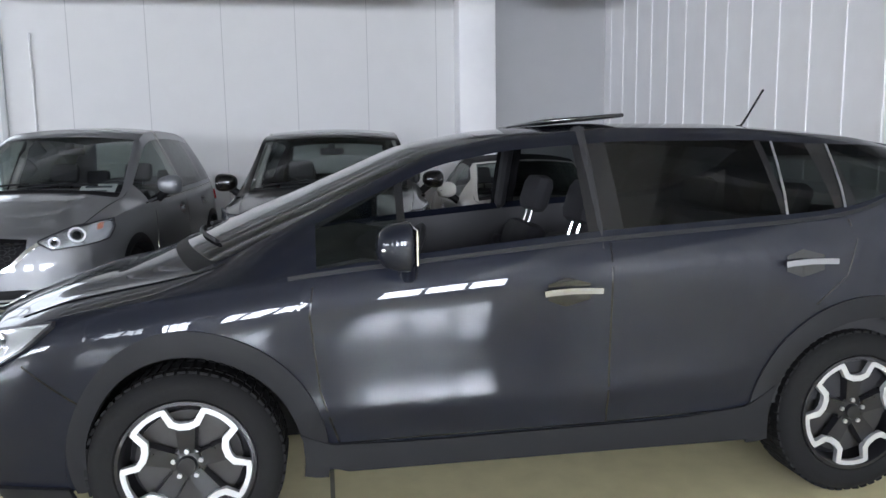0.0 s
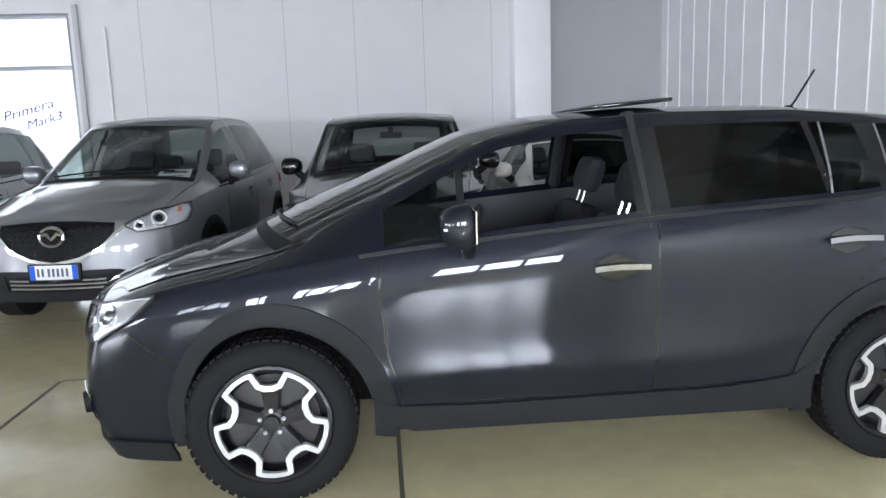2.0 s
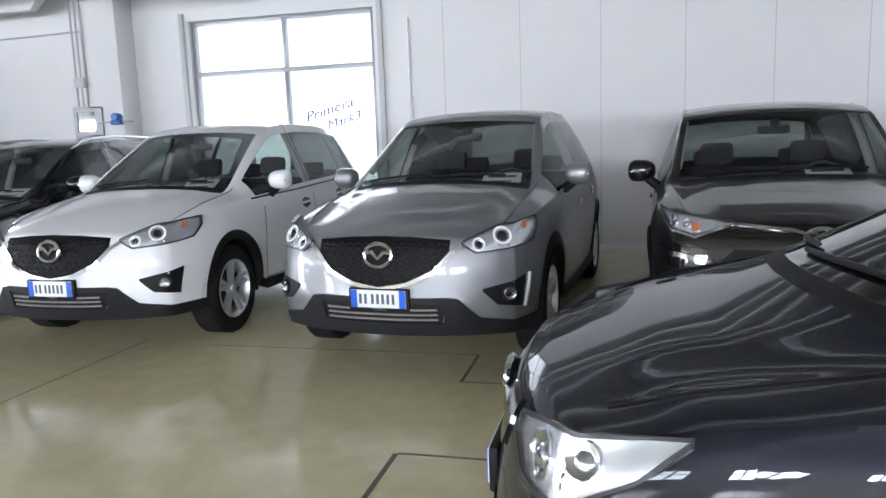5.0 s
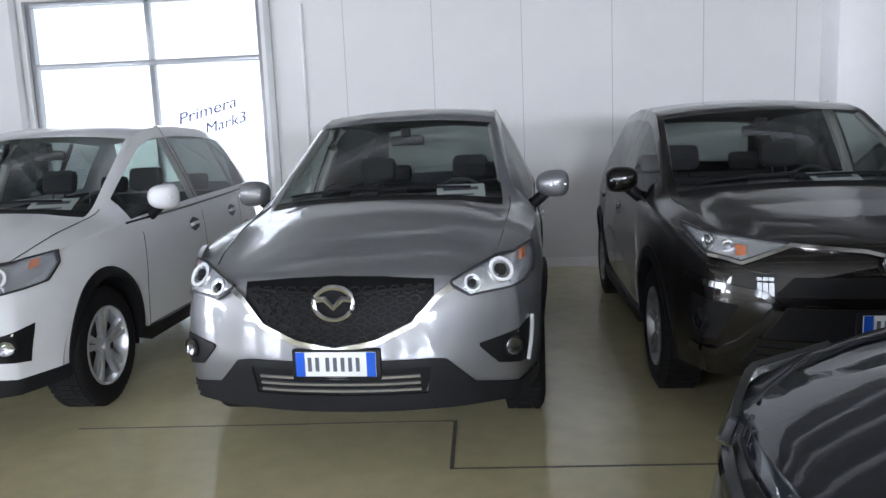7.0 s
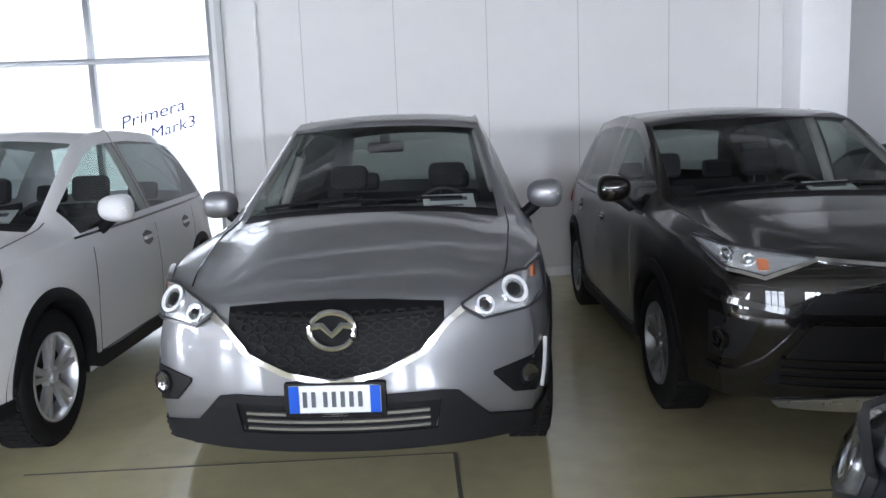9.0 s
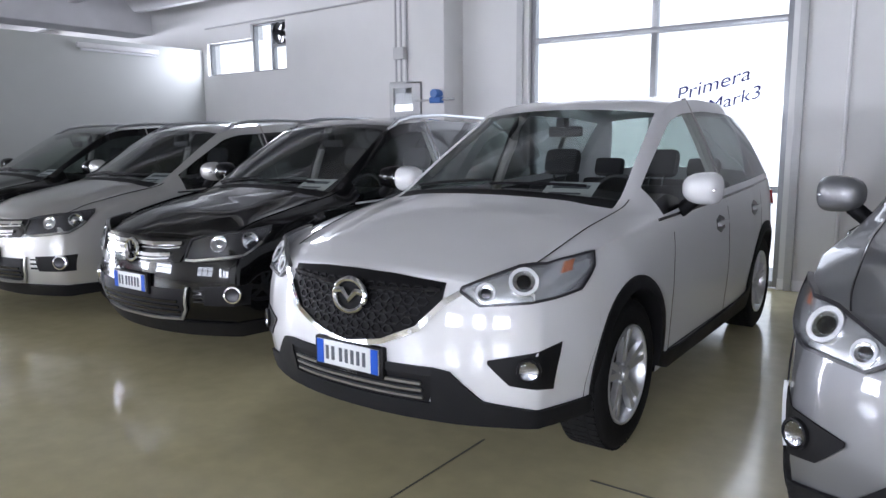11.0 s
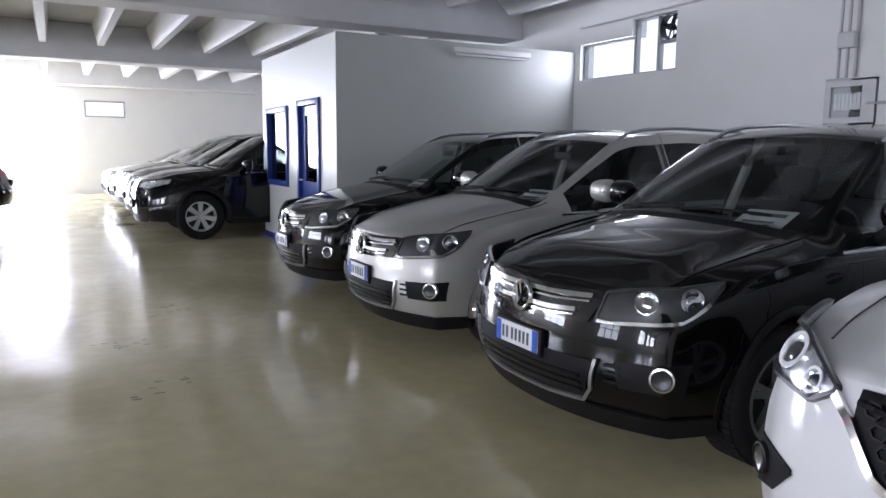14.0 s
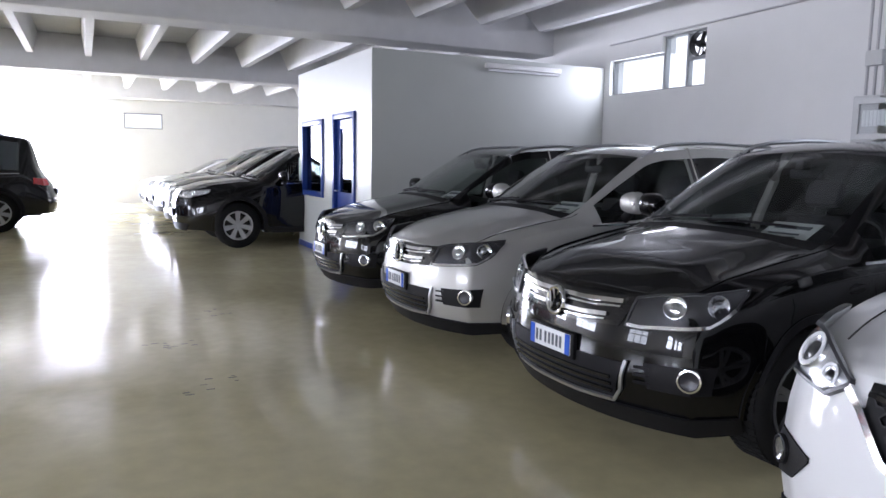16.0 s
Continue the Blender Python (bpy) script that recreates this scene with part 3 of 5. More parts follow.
        p.x = math.copysign(p.x, a)
        return p + off * self.normal(self.front, a, z) if off else p

    def side(self, y, z, off=0.0):
        p = self.place(y, self.half(y, z), z)
        return p + off * self.normal(self.side, y, z) if off else p

    def rear(self, a, z, off=0.0):
        k, wr = abs(a), self.half(self.L, z)
        if k <= wr:
            p = self.place(self.L, k, z)
        else:
            y = self.L - (k - wr) * 1.5
            p = self.place(y, self.half(y, z), z)
        p.x = math.copysign(p.x, a)
        return p + off * self.normal(self.rear, a, z) if off else p

    def normal(self, fn, a, z):
        e = 0.012
        n = (fn(a + e, z) - fn(a - e, z)).cross(fn(a, z + e) - fn(a, z - e)).normalized()
        p = fn(a, z)
        mid = Vector((0, self.L / 2, 0.7))
        return n if n.dot(p - mid) > 0 else -n


def strip(fn, top, bottom, off=0.0, thick=0.012, nu=10, nv=4):
    """A solid patch that lies on a surface between two lines of (across, height)."""
    at, av = np.linspace(0, 1, len(top)), np.linspace(0, 1, len(bottom))
    top, bottom = np.array(top, float), np.array(bottom, float)
    vs = []
    for d in (off, off + thick):
        for i in range(nu + 1):
            u = i / nu
            t = (np.interp(u, at, top[:, 0]), np.interp(u, at, top[:, 1]))
            b = (np.interp(u, av, bottom[:, 0]), np.interp(u, av, bottom[:, 1]))
            for j in range(nv + 1):
                k = j / nv
                vs.append(fn(b[0] + (t[0] - b[0]) * k, b[1] + (t[1] - b[1]) * k, d if d else 1e-4))
    n, m = (nu + 1) * (nv + 1), nv + 1
    fs = []
    for i in range(nu):
        for j in range(nv):
            a = i * m + j
            fs.append([n + a, n + a + 1, n + a + m + 1, n + a + m])
            fs.append([a, a + m, a + m + 1, a + 1])
    ring = [i * m for i in range(nu)] + [nu * m + j for j in range(nv)] + [i * m + nv for i in range(nu, 0, -1)] + [j for j in range(nv, 0, -1)]
    fs += [[ring[i], ring[(i + 1) % len(ring)], n + ring[(i + 1) % len(ring)], n + ring[i]] for i in range(len(ring))]
    return vs, fs


def ribbon(fn, line, width, off=0.0, thick=0.006, closed=False):
    """A thin band along a line of (across, height)."""
    pts = np.array(line, float)
    k = len(pts)
    vs, fs = [], []
    for i in range(k):
        a = pts[i - 1] if closed or i else pts[i]
        c = pts[(i + 1) % k] if closed or i < k - 1 else pts[i]
        d = (c - a) / (np.linalg.norm(c - a) + 1e-9)
        n = np.array((-d[1], d[0])) * width / 2
        for p, o in ((pts[i] - n, off), (pts[i] - n, off + thick), (pts[i] + n, off + thick), (pts[i] + n, off)):
            vs.append(fn(p[0], p[1], o if o else 1e-4))
    for i in range(k if closed else k - 1):
        j = (i + 1) % k
        fs += [[i * 4 + s, i * 4 + (s + 1) % 4, j * 4 + (s + 1) % 4, j * 4 + s] for s in range(4)]
    if not closed:
        fs += [[0, 1, 2, 3], [(k - 1) * 4 + s for s in range(4)]]
    return vs, fs


def dense(line, step=0.04):
    out = []
    for (a, b), (c, d) in zip(line, line[1:]):
        n = max(1, int(math.hypot(c - a, d - b) / step))
        out += [(a + (c - a) * i / n, b + (d - b) * i / n) for i in range(n)]
    return out + [line[-1]]


def facing(p, n):
    """A pose whose y axis runs into the surface."""
    y = -n.normalized()
    x = y.cross(Vector((0, 0, 1))).normalized()
    z = x.cross(y)
    m = Matrix((x, y, z)).transposed().to_4x4()
    m.translation = p
    return m


def disc(sh, fn, a, z, profile, n=28):
    return moved(lathe(profile, n), facing(fn(a, z), sh.normal(fn, a, z)))


def mirrored(piece):
    return [Vector((-v[0], v[1], v[2])) for v in piece[0]], [f[::-1] for f in piece[1]]


def body_shell(car, sh, s, paint_mat, under):
    marks = {0.0, s["length"], s["cowl"] - 0.09, s["cowl"], s["roof_front"], s["rear_glass"][0], s["rear_glass"][1]}
    for a, b, _ in s["side_glass"]:
        marks |= {a, b}
    for h in sh.hubs:
        marks |= {h + sh.R * math.sin(t * math.pi / 24) for t in range(-12, 13)}
        marks |= {h - sh.R - 0.002, h + sh.R + 0.002}
    ys = sorted(marks | {round(k * 0.06, 3) for k in range(int(s["length"] / 0.06) + 1)})
    keep = [ys[0]]
    for y in ys[1:]:
        if y - keep[-1] > 0.0015 and (y in marks or all(abs(y - m) > 0.012 for m in marks)):
            keep.append(y)
    ys = keep
    sec = [sh.section(y) for y in ys]
    R = len(sec[0])
    groups = {}

    def put(key, quad):
        groups.setdefault(key, []).append(quad)

    for i in range(len(ys) - 1):
        ym = (ys[i] + ys[i + 1]) / 2
        for r in range(R - 1):
            key = "body"
            if r <= 1:
                key = "under"
            if GLASS <= r <= GLASS + 2:
                gaps = [i for i, (p, q) in enumerate(zip(s["side_glass"], s["side_glass"][1:])) if p[1] <= ym <= q[0]]
                if gaps:
                    key = f"pillar_{gaps[0]}"
                for a, b, name in s["side_glass"]:
                    if a <= ym <= b:
                        key = name
            if r > EDGE and s["cowl"] <= ym <= s["roof_front"]:
                key = "windscreen"
            if r > EDGE and s["cowl"] - 0.09 <= ym <= s["cowl"]:
                key = "cowl_panel"
            if r > EDGE and s["rear_glass"][0] <= ym <= s["rear_glass"][1]:
                key = "rear_window"
            if s.get("soft_top") and r >= GLASS and ym > s["roof_front"] + 0.05 and ym < s["rear_glass"][1] + 0.1 and key == "body":
                key = "soft_top"
            put(key, [sec[i][r], sec[i + 1][r], sec[i + 1][r + 1], sec[i][r + 1]])
    for end, y in ((0, 0.0), (len(ys) - 1, s["length"])):
        for r in range(1, R - 2):
            p, q = sec[end][r], sec[end][r + 1]
            for j in range(8):
                a, b = j / 8, (j + 1) / 8
                quad = [sh.place(y, p.x * a, p.z), sh.place(y, p.x * b, p.z), sh.place(y, q.x * b, q.z), sh.place(y, q.x * a, q.z)]
                put("body", quad)
    two_sided = ("body", "under", "cowl_panel", "windscreen", "rear_window", "soft_top")

    def build(key, quads, sides):
        vs, fs = [], []
        for q in quads:
            for sgn in sides:
                k = len(vs)
                vs += [Vector((v.x * sgn, v.y, v.z)) for v in q]
                fs.append([k, k + 1, k + 2, k + 3])
        return vs, fs

    for key, quads in groups.items():
        if key in two_sided:
            mat = {"body": paint_mat, "under": under, "cowl_panel": M["black_plastic"], "windscreen": G_CLEAR, "rear_window": s.get("rear_tint", G_MID), "soft_top": M["soft_top"]}[key]
            ob = mesh({"under": "underbody"}.get(key, key), *build(key, quads, (1, -1)), mat, car, angle=50)
            if key in ("windscreen", "rear_window"):
                ob.visible_shadow = False
        elif key.startswith("pillar"):
            for sgn in (1, -1):
                mesh("window_pillar", *build(key, quads, (sgn,)), M["pillar"], car, angle=50)
        else:
            for sgn in (1, -1):
                if (key, sgn) in s.get("open", ()):
                    continue
                ob = mesh("side_window", *build(key, quads, (sgn,)), s.get("side_tint", G_MID) if "rear" in key else s.get("front_tint", G_CLEAR), car, angle=50)
                ob.visible_shadow = False
    return ys, sec


WHEELS = {}


def wheel(car, x, y, r, rim_r, style, sgn):
    """A tyre with its rim, its outer face at x."""
    w = empty("wheel", pose(x, y, r), "", "")
    w.parent = car
    w.matrix_parent_inverse = Matrix()
    w.matrix_local = pose(x, y, r, 0, 0, 90 if sgn > 0 else -90)
    key = (r, rim_r, style)
    if key in WHEELS:
        for o in WHEELS[key].children:
            c = o.copy()
            scene.collection.objects.link(c)
            c.parent = w
        return
    WHEELS[key] = w
    # in the wheel's own axes y runs inwards
    t = [(rim_r, 0.02), (rim_r + 0.012, 0.004), (rim_r + 0.05, -0.006), (r - 0.03, 0.004), (r - 0.008, 0.02), (r, 0.04), (r, 0.1), (r - 0.002, 0.102), (r - 0.002, 0.11), (r, 0.112), (r, 0.18), (r - 0.01, 0.2), (r - 0.04, 0.212), (rim_r, 0.2)]
    tyre = mesh("tyre", *lathe(t, 56, True), M["rubber"], w, "black tyre")
    blocks = []
    for k in range(56):
        a = 2 * math.pi * k / 56
        for y0, y1 in ((0.022, 0.06), (0.07, 0.15), (0.16, 0.2)):
            blocks.append(moved(box_data(-0.013, 0.013, y0, y1, r - 0.006, r + 0.0035), Matrix.Rotation(a + 0.02 * (y0 > 0.05), 4, "Y")))
    mesh("tread", *join(*blocks), M["rubber"], w, smooth=False)
    dark = style == "zigzag"
    alloy = {"zigzag": M["rim_dark"], "ten_dark": M["rim_grey"], "twin": M["rim_grey"]}.get(style, M["rim"])
    mesh("rim", *lathe([(rim_r + 0.004, 0.004), (rim_r - 0.008, 0.002), (rim_r - 0.014, 0.012), (rim_r - 0.022, 0.06), (rim_r - 0.03, 0.19), (rim_r - 0.02, 0.2), (rim_r + 0.004, 0.2)], 48, True), alloy, w)
    mesh("brake_disc", *lathe([(0.06, 0.075), (rim_r - 0.05, 0.075), (rim_r - 0.05, 0.1), (0.06, 0.1)], 40, True), M["brake"], w)
    mesh("hub_backing", *lathe([(0.0, 0.11), (rim_r - 0.025, 0.11), (rim_r - 0.025, 0.12), (0, 0.12)], 32), M["black_plastic"], w)

    def spoke(a, r0, r1, w0, w1, y0, y1, d=0.03):
        m = Matrix.Rotation(a, 4, "Y")
        vs = [(-w0, y0, r0), (w0, y0, r0), (w1, y1, r1), (-w1, y1, r1), (-w0 * 1.2, y0 + d, r0), (w0 * 1.2, y0 + d, r0), (w1 * 1.2, y1 + d, r1), (-w1 * 1.2, y1 + d, r1)]
        return moved((vs, [[0, 1, 2, 3], [7, 6, 5, 4], [0, 4, 5, 1], [1, 5, 6, 2], [2, 6, 7, 3], [3, 7, 4, 0]]), m)

    R = rim_r - 0.012
    if style == "zigzag":
        mesh("spokes", *join(*[spoke(2 * math.pi * k / 5, 0.04, R * 0.7, 0.026, 0.036, 0.03, 0.022) for k in range(5)]), M["rim_dark"], w, smooth=False)
        pts = []
        for k in range(5):
            c = 2 * math.pi * (k + 0.5) / 5
            for da, rr in ((-0.52, 0.66), (-0.36, 0.73), (-0.3, 0.95), (-0.15, 0.975), (0, 0.98), (0.15, 0.975), (0.3, 0.95), (0.36, 0.73), (0.52, 0.66)):
                pts.append((R * rr * math.sin(c + da), R * rr * math.cos(c + da)))
        outer, inner = [], []
        for i, p in enumerate(pts):
            a, c = np.array(pts[i - 1]), np.array(pts[(i + 1) % len(pts)])
            d = (c - a) / np.linalg.norm(c - a)
            n = np.array((-d[1], d[0])) * 0.0125
            outer.append(np.array(p) + n)
            inner.append(np.array(p) - n)
        k = len(pts)
        vs = [(p[0], yy, p[1]) for yy in (0.008, 0.03) for ring in (outer, inner) for p in ring]
        fs = []
        for i in range(k):
            j = (i + 1) % k
            fs += [[i, j, k + j, k + i], [2 * k + i, 3 * k + i, 3 * k + j, 2 * k + j], [i, 2 * k + i, 2 * k + j, j], [k + i, k + j, 3 * k + j, 3 * k + i]]
        mesh("machined_trim", vs, fs, M["rim"], w, "machined silver zigzag edge", smooth=False)
    else:
        n, pair = {"five": (5, 0.0), "ten": (5, 0.16), "ten_dark": (5, 0.16), "seven": (7, 0.0), "twin": (5, 0.11)}[style]
        sp = []
        for k in range(n):
            a = 2 * math.pi * k / n
            if pair:
                sp += [spoke(a + pair, 0.04, R, 0.014, 0.017, 0.03, 0.012), spoke(a - pair, 0.04, R, 0.014, 0.017, 0.03, 0.012)]
            else:
                sp.append(spoke(a, 0.04, R, 0.024, 0.038, 0.03, 0.012))
        mesh("spokes", *join(*sp), alloy, w, smooth=False)
    hub = [lathe([(0, 0.012), (0.03, 0.014), (0.034, 0.03), (0.062, 0.034), (0.066, 0.06), (0, 0.06)], 24)]
    mesh("hub_cap", *join(*hub), alloy, w)
    nuts = [moved(lathe([(0, 0.022), (0.009, 0.022), (0.01, 0.04), (0, 0.04)], 8), Matrix.Translation((0.05 * math.sin(a), 0, 0.05 * math.cos(a)))) for a in (2 * math.pi * k / 5 for k in range(5))]
    tagged(mesh("wheel_nuts", *join(*nuts), M["satin"], w), kind="stuff")


def seat(car, x, y, tilt=-16, mat=None, z=0.3, name="seat"):
    ob = empty(name, pose(0, 0, 0), "", "")
    ob.parent = car
    ob.matrix_local = pose(x, y, z)
    mat = mat or M["fabric"]
    mesh("cushion", *box_data(-0.25, 0.25, -0.28, 0.26, 0.12, 0.3, 0.06), mat, ob)
    m = Matrix.Translation((0, 0.22, 0.24)) @ Matrix.Rotation(radians(tilt), 4, "X")
    mesh("backrest", *join(moved(box_data(-0.24, 0.24, -0.06, 0.07, 0.0, 0.6, 0.055), m), moved(box_data(-0.27, -0.2, -0.1, 0.05, 0.08, 0.48, 0.03), m), moved(box_data(0.2, 0.27, -0.1, 0.05, 0.08, 0.48, 0.03), m)), mat, ob)
    mesh("headrest", *moved(box_data(-0.14, 0.14, -0.05, 0.06, 0.66, 0.86, 0.05), m), mat, ob)
    for hx in (-0.05, 0.05):
        mesh("headrest_post", *moved(tube([(hx, 0, 0.58), (hx, 0, 0.7)], 0.008), m), M["chrome"], ob)


def interior(car, sh, s):
    c, rf, W = s["cowl"], s["roof_front"], s["half"]
    zc = float(sh.top(c)) - 0.05
    mesh("cabin_floor", *box_data(-W * 0.85, W * 0.85, c + 0.35, s["rear_glass"][0] + 0.1, 0.3, 0.36), M["dash"], car, smooth=False)
    prof = [(-0.02, zc - 0.35), (0.0, zc - 0.02), (0.22, zc + 0.015), (0.42, zc - 0.02), (0.5, zc - 0.14), (0.46, zc - 0.35)]
    n = 12
    vs, fs = [], []
    for i in range(n + 1):
        u = -1 + 2 * i / n
        for dy, z in prof:
            vs.append((u * W * 0.82, c + 0.1 + dy + 0.2 * u * u, z + 0.03 * math.exp(-((u - 0.45) / 0.18) ** 2)))
    k = len(prof)
    for i in range(n):
        fs += [[i * k + j, i * k + (j + 1) % k, (i + 1) * k + (j + 1) % k, (i + 1) * k + j] for j in range(k)]
    fs += [list(range(k)), [n * k + j for j in range(k)]]
    mesh("dashboard", vs, fs, M["dash"], car, "dark moulded dashboard")
    m = Matrix.Translation((0.36, c + 0.72, zc - 0.07)) @ Matrix.Rotation(radians(-25), 4, "X")
    ringp = [(0.18 * math.cos(t), 0, 0.18 * math.sin(t)) for t in np.linspace(0, 2 * math.pi, 28)[:-1]]
    mesh("steering_wheel", *join(moved(tube(ringp, 0.014, 8, True), m), moved(box_data(-0.07, 0.07, -0.01, 0.04, -0.06, 0.05, 0.02), m), moved(box_data(-0.17, 0.17, 0.0, 0.02, -0.015, 0.02), m)), M["dash"], car)
    y1 = rf + 0.25 + s.get("seat_shift", 0)
    for x in (-0.37, 0.37):
        seat(car, x, y1, -18, None, s.get("seat_z", 0.32), "front_seat")
    if not s.get("soft_top"):
        y2 = y1 + 0.92
        mesh("rear_bench", *join(box_data(-0.62, 0.62, y2 - 0.2, y2 + 0.3, 0.45, 0.66, 0.05), moved(box_data(-0.62, 0.62, -0.06, 0.08, 0, 0.55, 0.05), Matrix.Translation((0, y2 + 0.28, 0.6)) @ Matrix.Rotation(radians(-20), 4, "X"))), M["fabric"], car)
        for x in (-0.4, 0.4):
            mesh("rear_headrest", *moved(box_data(x - 0.13, x + 0.13, -0.05, 0.05, 0.57, 0.73, 0.04), Matrix.Translation((0, y2 + 0.28, 0.6)) @ Matrix.Rotation(radians(-20), 4, "X")), M["fabric"], car)
    # mirror and its foot behind the screen
    zt = float(sh.top(rf))
    mesh("rear_view_mirror", *join(box_data(-0.12, 0.12, rf - 0.02, rf + 0.015, zt - 0.17, zt - 0.1, 0.02), box_data(-0.03, 0.03, rf - 0.08, rf, zt - 0.11, zt - 0.05, 0.01)), M["black_plastic"], car)
    # pale trims along the screen pillars and the pillars between the doors
    for sg in (1, -1):
        pts = [(sg * (q.x - 0.035), q.y + 0.02, q.z - 0.02) for q in (sh.section(y)[EDGE] for y in np.linspace(c + 0.2, rf, 8))]
        mesh("pillar_trim", *tube(pts, 0.022, 8), s.get("lining", M["lining"]), car)
        fg = [g for g in s["side_glass"] if g[2] == "front_glass"][0]
        yb = fg[1] + 0.05
        pts = [(sg * (q.x - 0.035), q.y, q.z) for q in (sh.section(yb)[GLASS + r] for r in (-2, 0, 1, 2, 3, 4))]
        mesh("pillar_trim", *tube(pts, 0.035, 8), s.get("lining", M["lining"]), car)
    # door cards inside
    for sg in (1, -1):
        pts = []
        ya, yb = s["side_glass"][0][0], s["side_glass"][-1][1]
        a = [(y, sh.half(y, z) - 0.06, z) for y in np.linspace(ya, yb, 14) for z in (0.4, float(sh.belt(y)) - 0.005)]
        vs = [(x * sg, y, z) for y, x, z in a]
        mesh("door_card", vs, [[2 * i, 2 * i + 1, 2 * i + 3, 2 * i + 2] for i in range(13)], M["dash"], car)


def door_mirror(car, sh, s, sg, mat):
    y, z = s["mirror_at"]
    x = sh.half(y, z - 0.05)
    ob = empty("door_mirror", pose(0, 0, 0), "", "")
    ob.parent = car
    ob.matrix_local = pose(sg * (x + 0.01), y, z) @ Matrix.Diagonal((sg, 1, 1, 1))
    bm = bmesh.new()
    bmesh.ops.create_uvsphere(bm, u_segments=22, v_segments=14, radius=1)
    for v in bm.verts:
        c = v.co
        e = lambda t, p: math.copysign(abs(t) ** p, t)
        v.co = Vector((0.105 + 0.105 * e(c.x, 0.7), -0.01 + (0.105 if c.y < 0 else 0.03) * e(c.y, 0.8), 0.03 + 0.085 * e(c.z, 0.75) * (1 + 0.15 * c.x)))
    bm.verts.index_update()
    data = [v.co.copy() for v in bm.verts], [[v.index for v in f.verts] for f in bm.faces]
    bm.free()
    mesh("mirror_shell", *data, mat, ob, angle=80)
    mesh("mirror_glass", *box_data(0.03, 0.19, 0.018, 0.024, -0.03, 0.09), M["chrome"], ob, smooth=False)
    mesh("mirror_foot", *tube([(-0.07, 0.02, -0.13), (-0.01, 0.01, -0.09), (0.06, 0.0, -0.03)], 0.038, 10), s.get("foot_mat", M["black_plastic"]), ob)
    mesh("indicator", *box_data(0.08, 0.19, -0.1, -0.08, 0.02, 0.032, 0.004), M["reflector"], ob)


def plate(sh, car, z, fn, wide=0.36, name="number_plate", dy=0.02):
    n = Vector((0, -1, 0)) if fn == sh.front else Vector((0, 1, 0))
    p = fn(0, z) + n * dy
    ob = empty(name, pose(0, 0, 0), "", "")
    ob.parent = car
    ob.matrix_local = facing(p, n)
    h = wide / 2
    mesh("plate_holder", *box_data(-h - 0.02, h + 0.02, 0.0, 0.03, -0.075, 0.065, 0.008), M["black_plastic"], ob)
    mesh("plate_sheet", *box_data(-h, h, -0.006, 0.0, -0.055, 0.055, 0.002), M["plate_white"], ob, "white plate with blue ends")
    for a, b in ((-h, -h + 0.042), (h - 0.042, h)):
        mesh("plate_band", *box_data(a + 0.001, b - 0.001, -0.0085, -0.0062, -0.054, 0.054), M["plate_blue"], ob, smooth=False)
    x = -h + 0.055
    bars = []
    for k in range(7):
        w = 0.017
        if k == 2:
            x += 0.012
        bars.append(box_data(x, x + w, -0.0085, -0.0062, -0.031, 0.031))
        x += w + 0.017
    tagged(mesh("plate_marking", *join(*bars), M["ink"], ob, smooth=False), kind="stuff")


def headlamp(car, sh, top, bottom, lamps, amber=None, dark=False, ring=True, chrome_line=None):
    """Both headlamps of a car: housing, reflectors and clear cover, from the lines of one."""
    for sg in (1, -1):
        ob = empty("headlamp", pose(0, 0, 0), "", "")
        ob.parent = car
        ob.matrix_local = Matrix.Diagonal((sg, 1, 1, 1))
        mesh("lamp_housing", *strip(sh.front, top, bottom, 0.0, 0.006, 14, 6), M["lamp_dark"] if dark else M["reflector"], ob)
        mesh("lamp_cover", *strip(sh.front, top, bottom, 0.017, 0.003, 14, 6), G_LENS, ob).visible_shadow = False
        mesh("lamp_rim", *ribbon(sh.front, dense(list(top) + list(bottom)[::-1] + [top[0]]), 0.01, 0.001, 0.02), M["lamp_dark"], ob)
        for a, z, r in lamps:
            n = sh.normal(sh.front, a, z)
            m = facing(sh.front(a, z, 0.005), n) @ Matrix.Diagonal((1, 0.5, 1, 1))
            mesh("lamp_bowl", *moved(lathe([(r * 1.06, 0.012), (r * 1.06, -0.016), (r * 0.96, -0.018), (r * 0.88, -0.012), (r * 0.55, -0.004), (0.0, -0.001)], 28), m), M["bowl"], ob)
            if ring:
                mesh("light_ring", *moved(lathe([(r * 1.0, -0.008), (r * 1.0, -0.021), (r * 0.76, -0.021), (r * 0.76, -0.008)], 28, True), m), M["led_ring"], ob)
            mesh("projector", *moved(lathe([(r * 0.5, 0.0), (r * 0.48, -0.012), (r * 0.3, -0.018), (0, -0.02)], 24), m), M["gloss_black"] if ring else M["chrome"], ob)
        if amber:
            mesh("indicator", *strip(sh.front, amber[0], amber[1], 0.006, 0.008, 6, 3), M["amber"], ob, "amber indicator")
        if chrome_line:
            mesh("chrome_edge", *ribbon(sh.front, dense(chrome_line), 0.014, 0.02, 0.005), M["chrome"], ob)


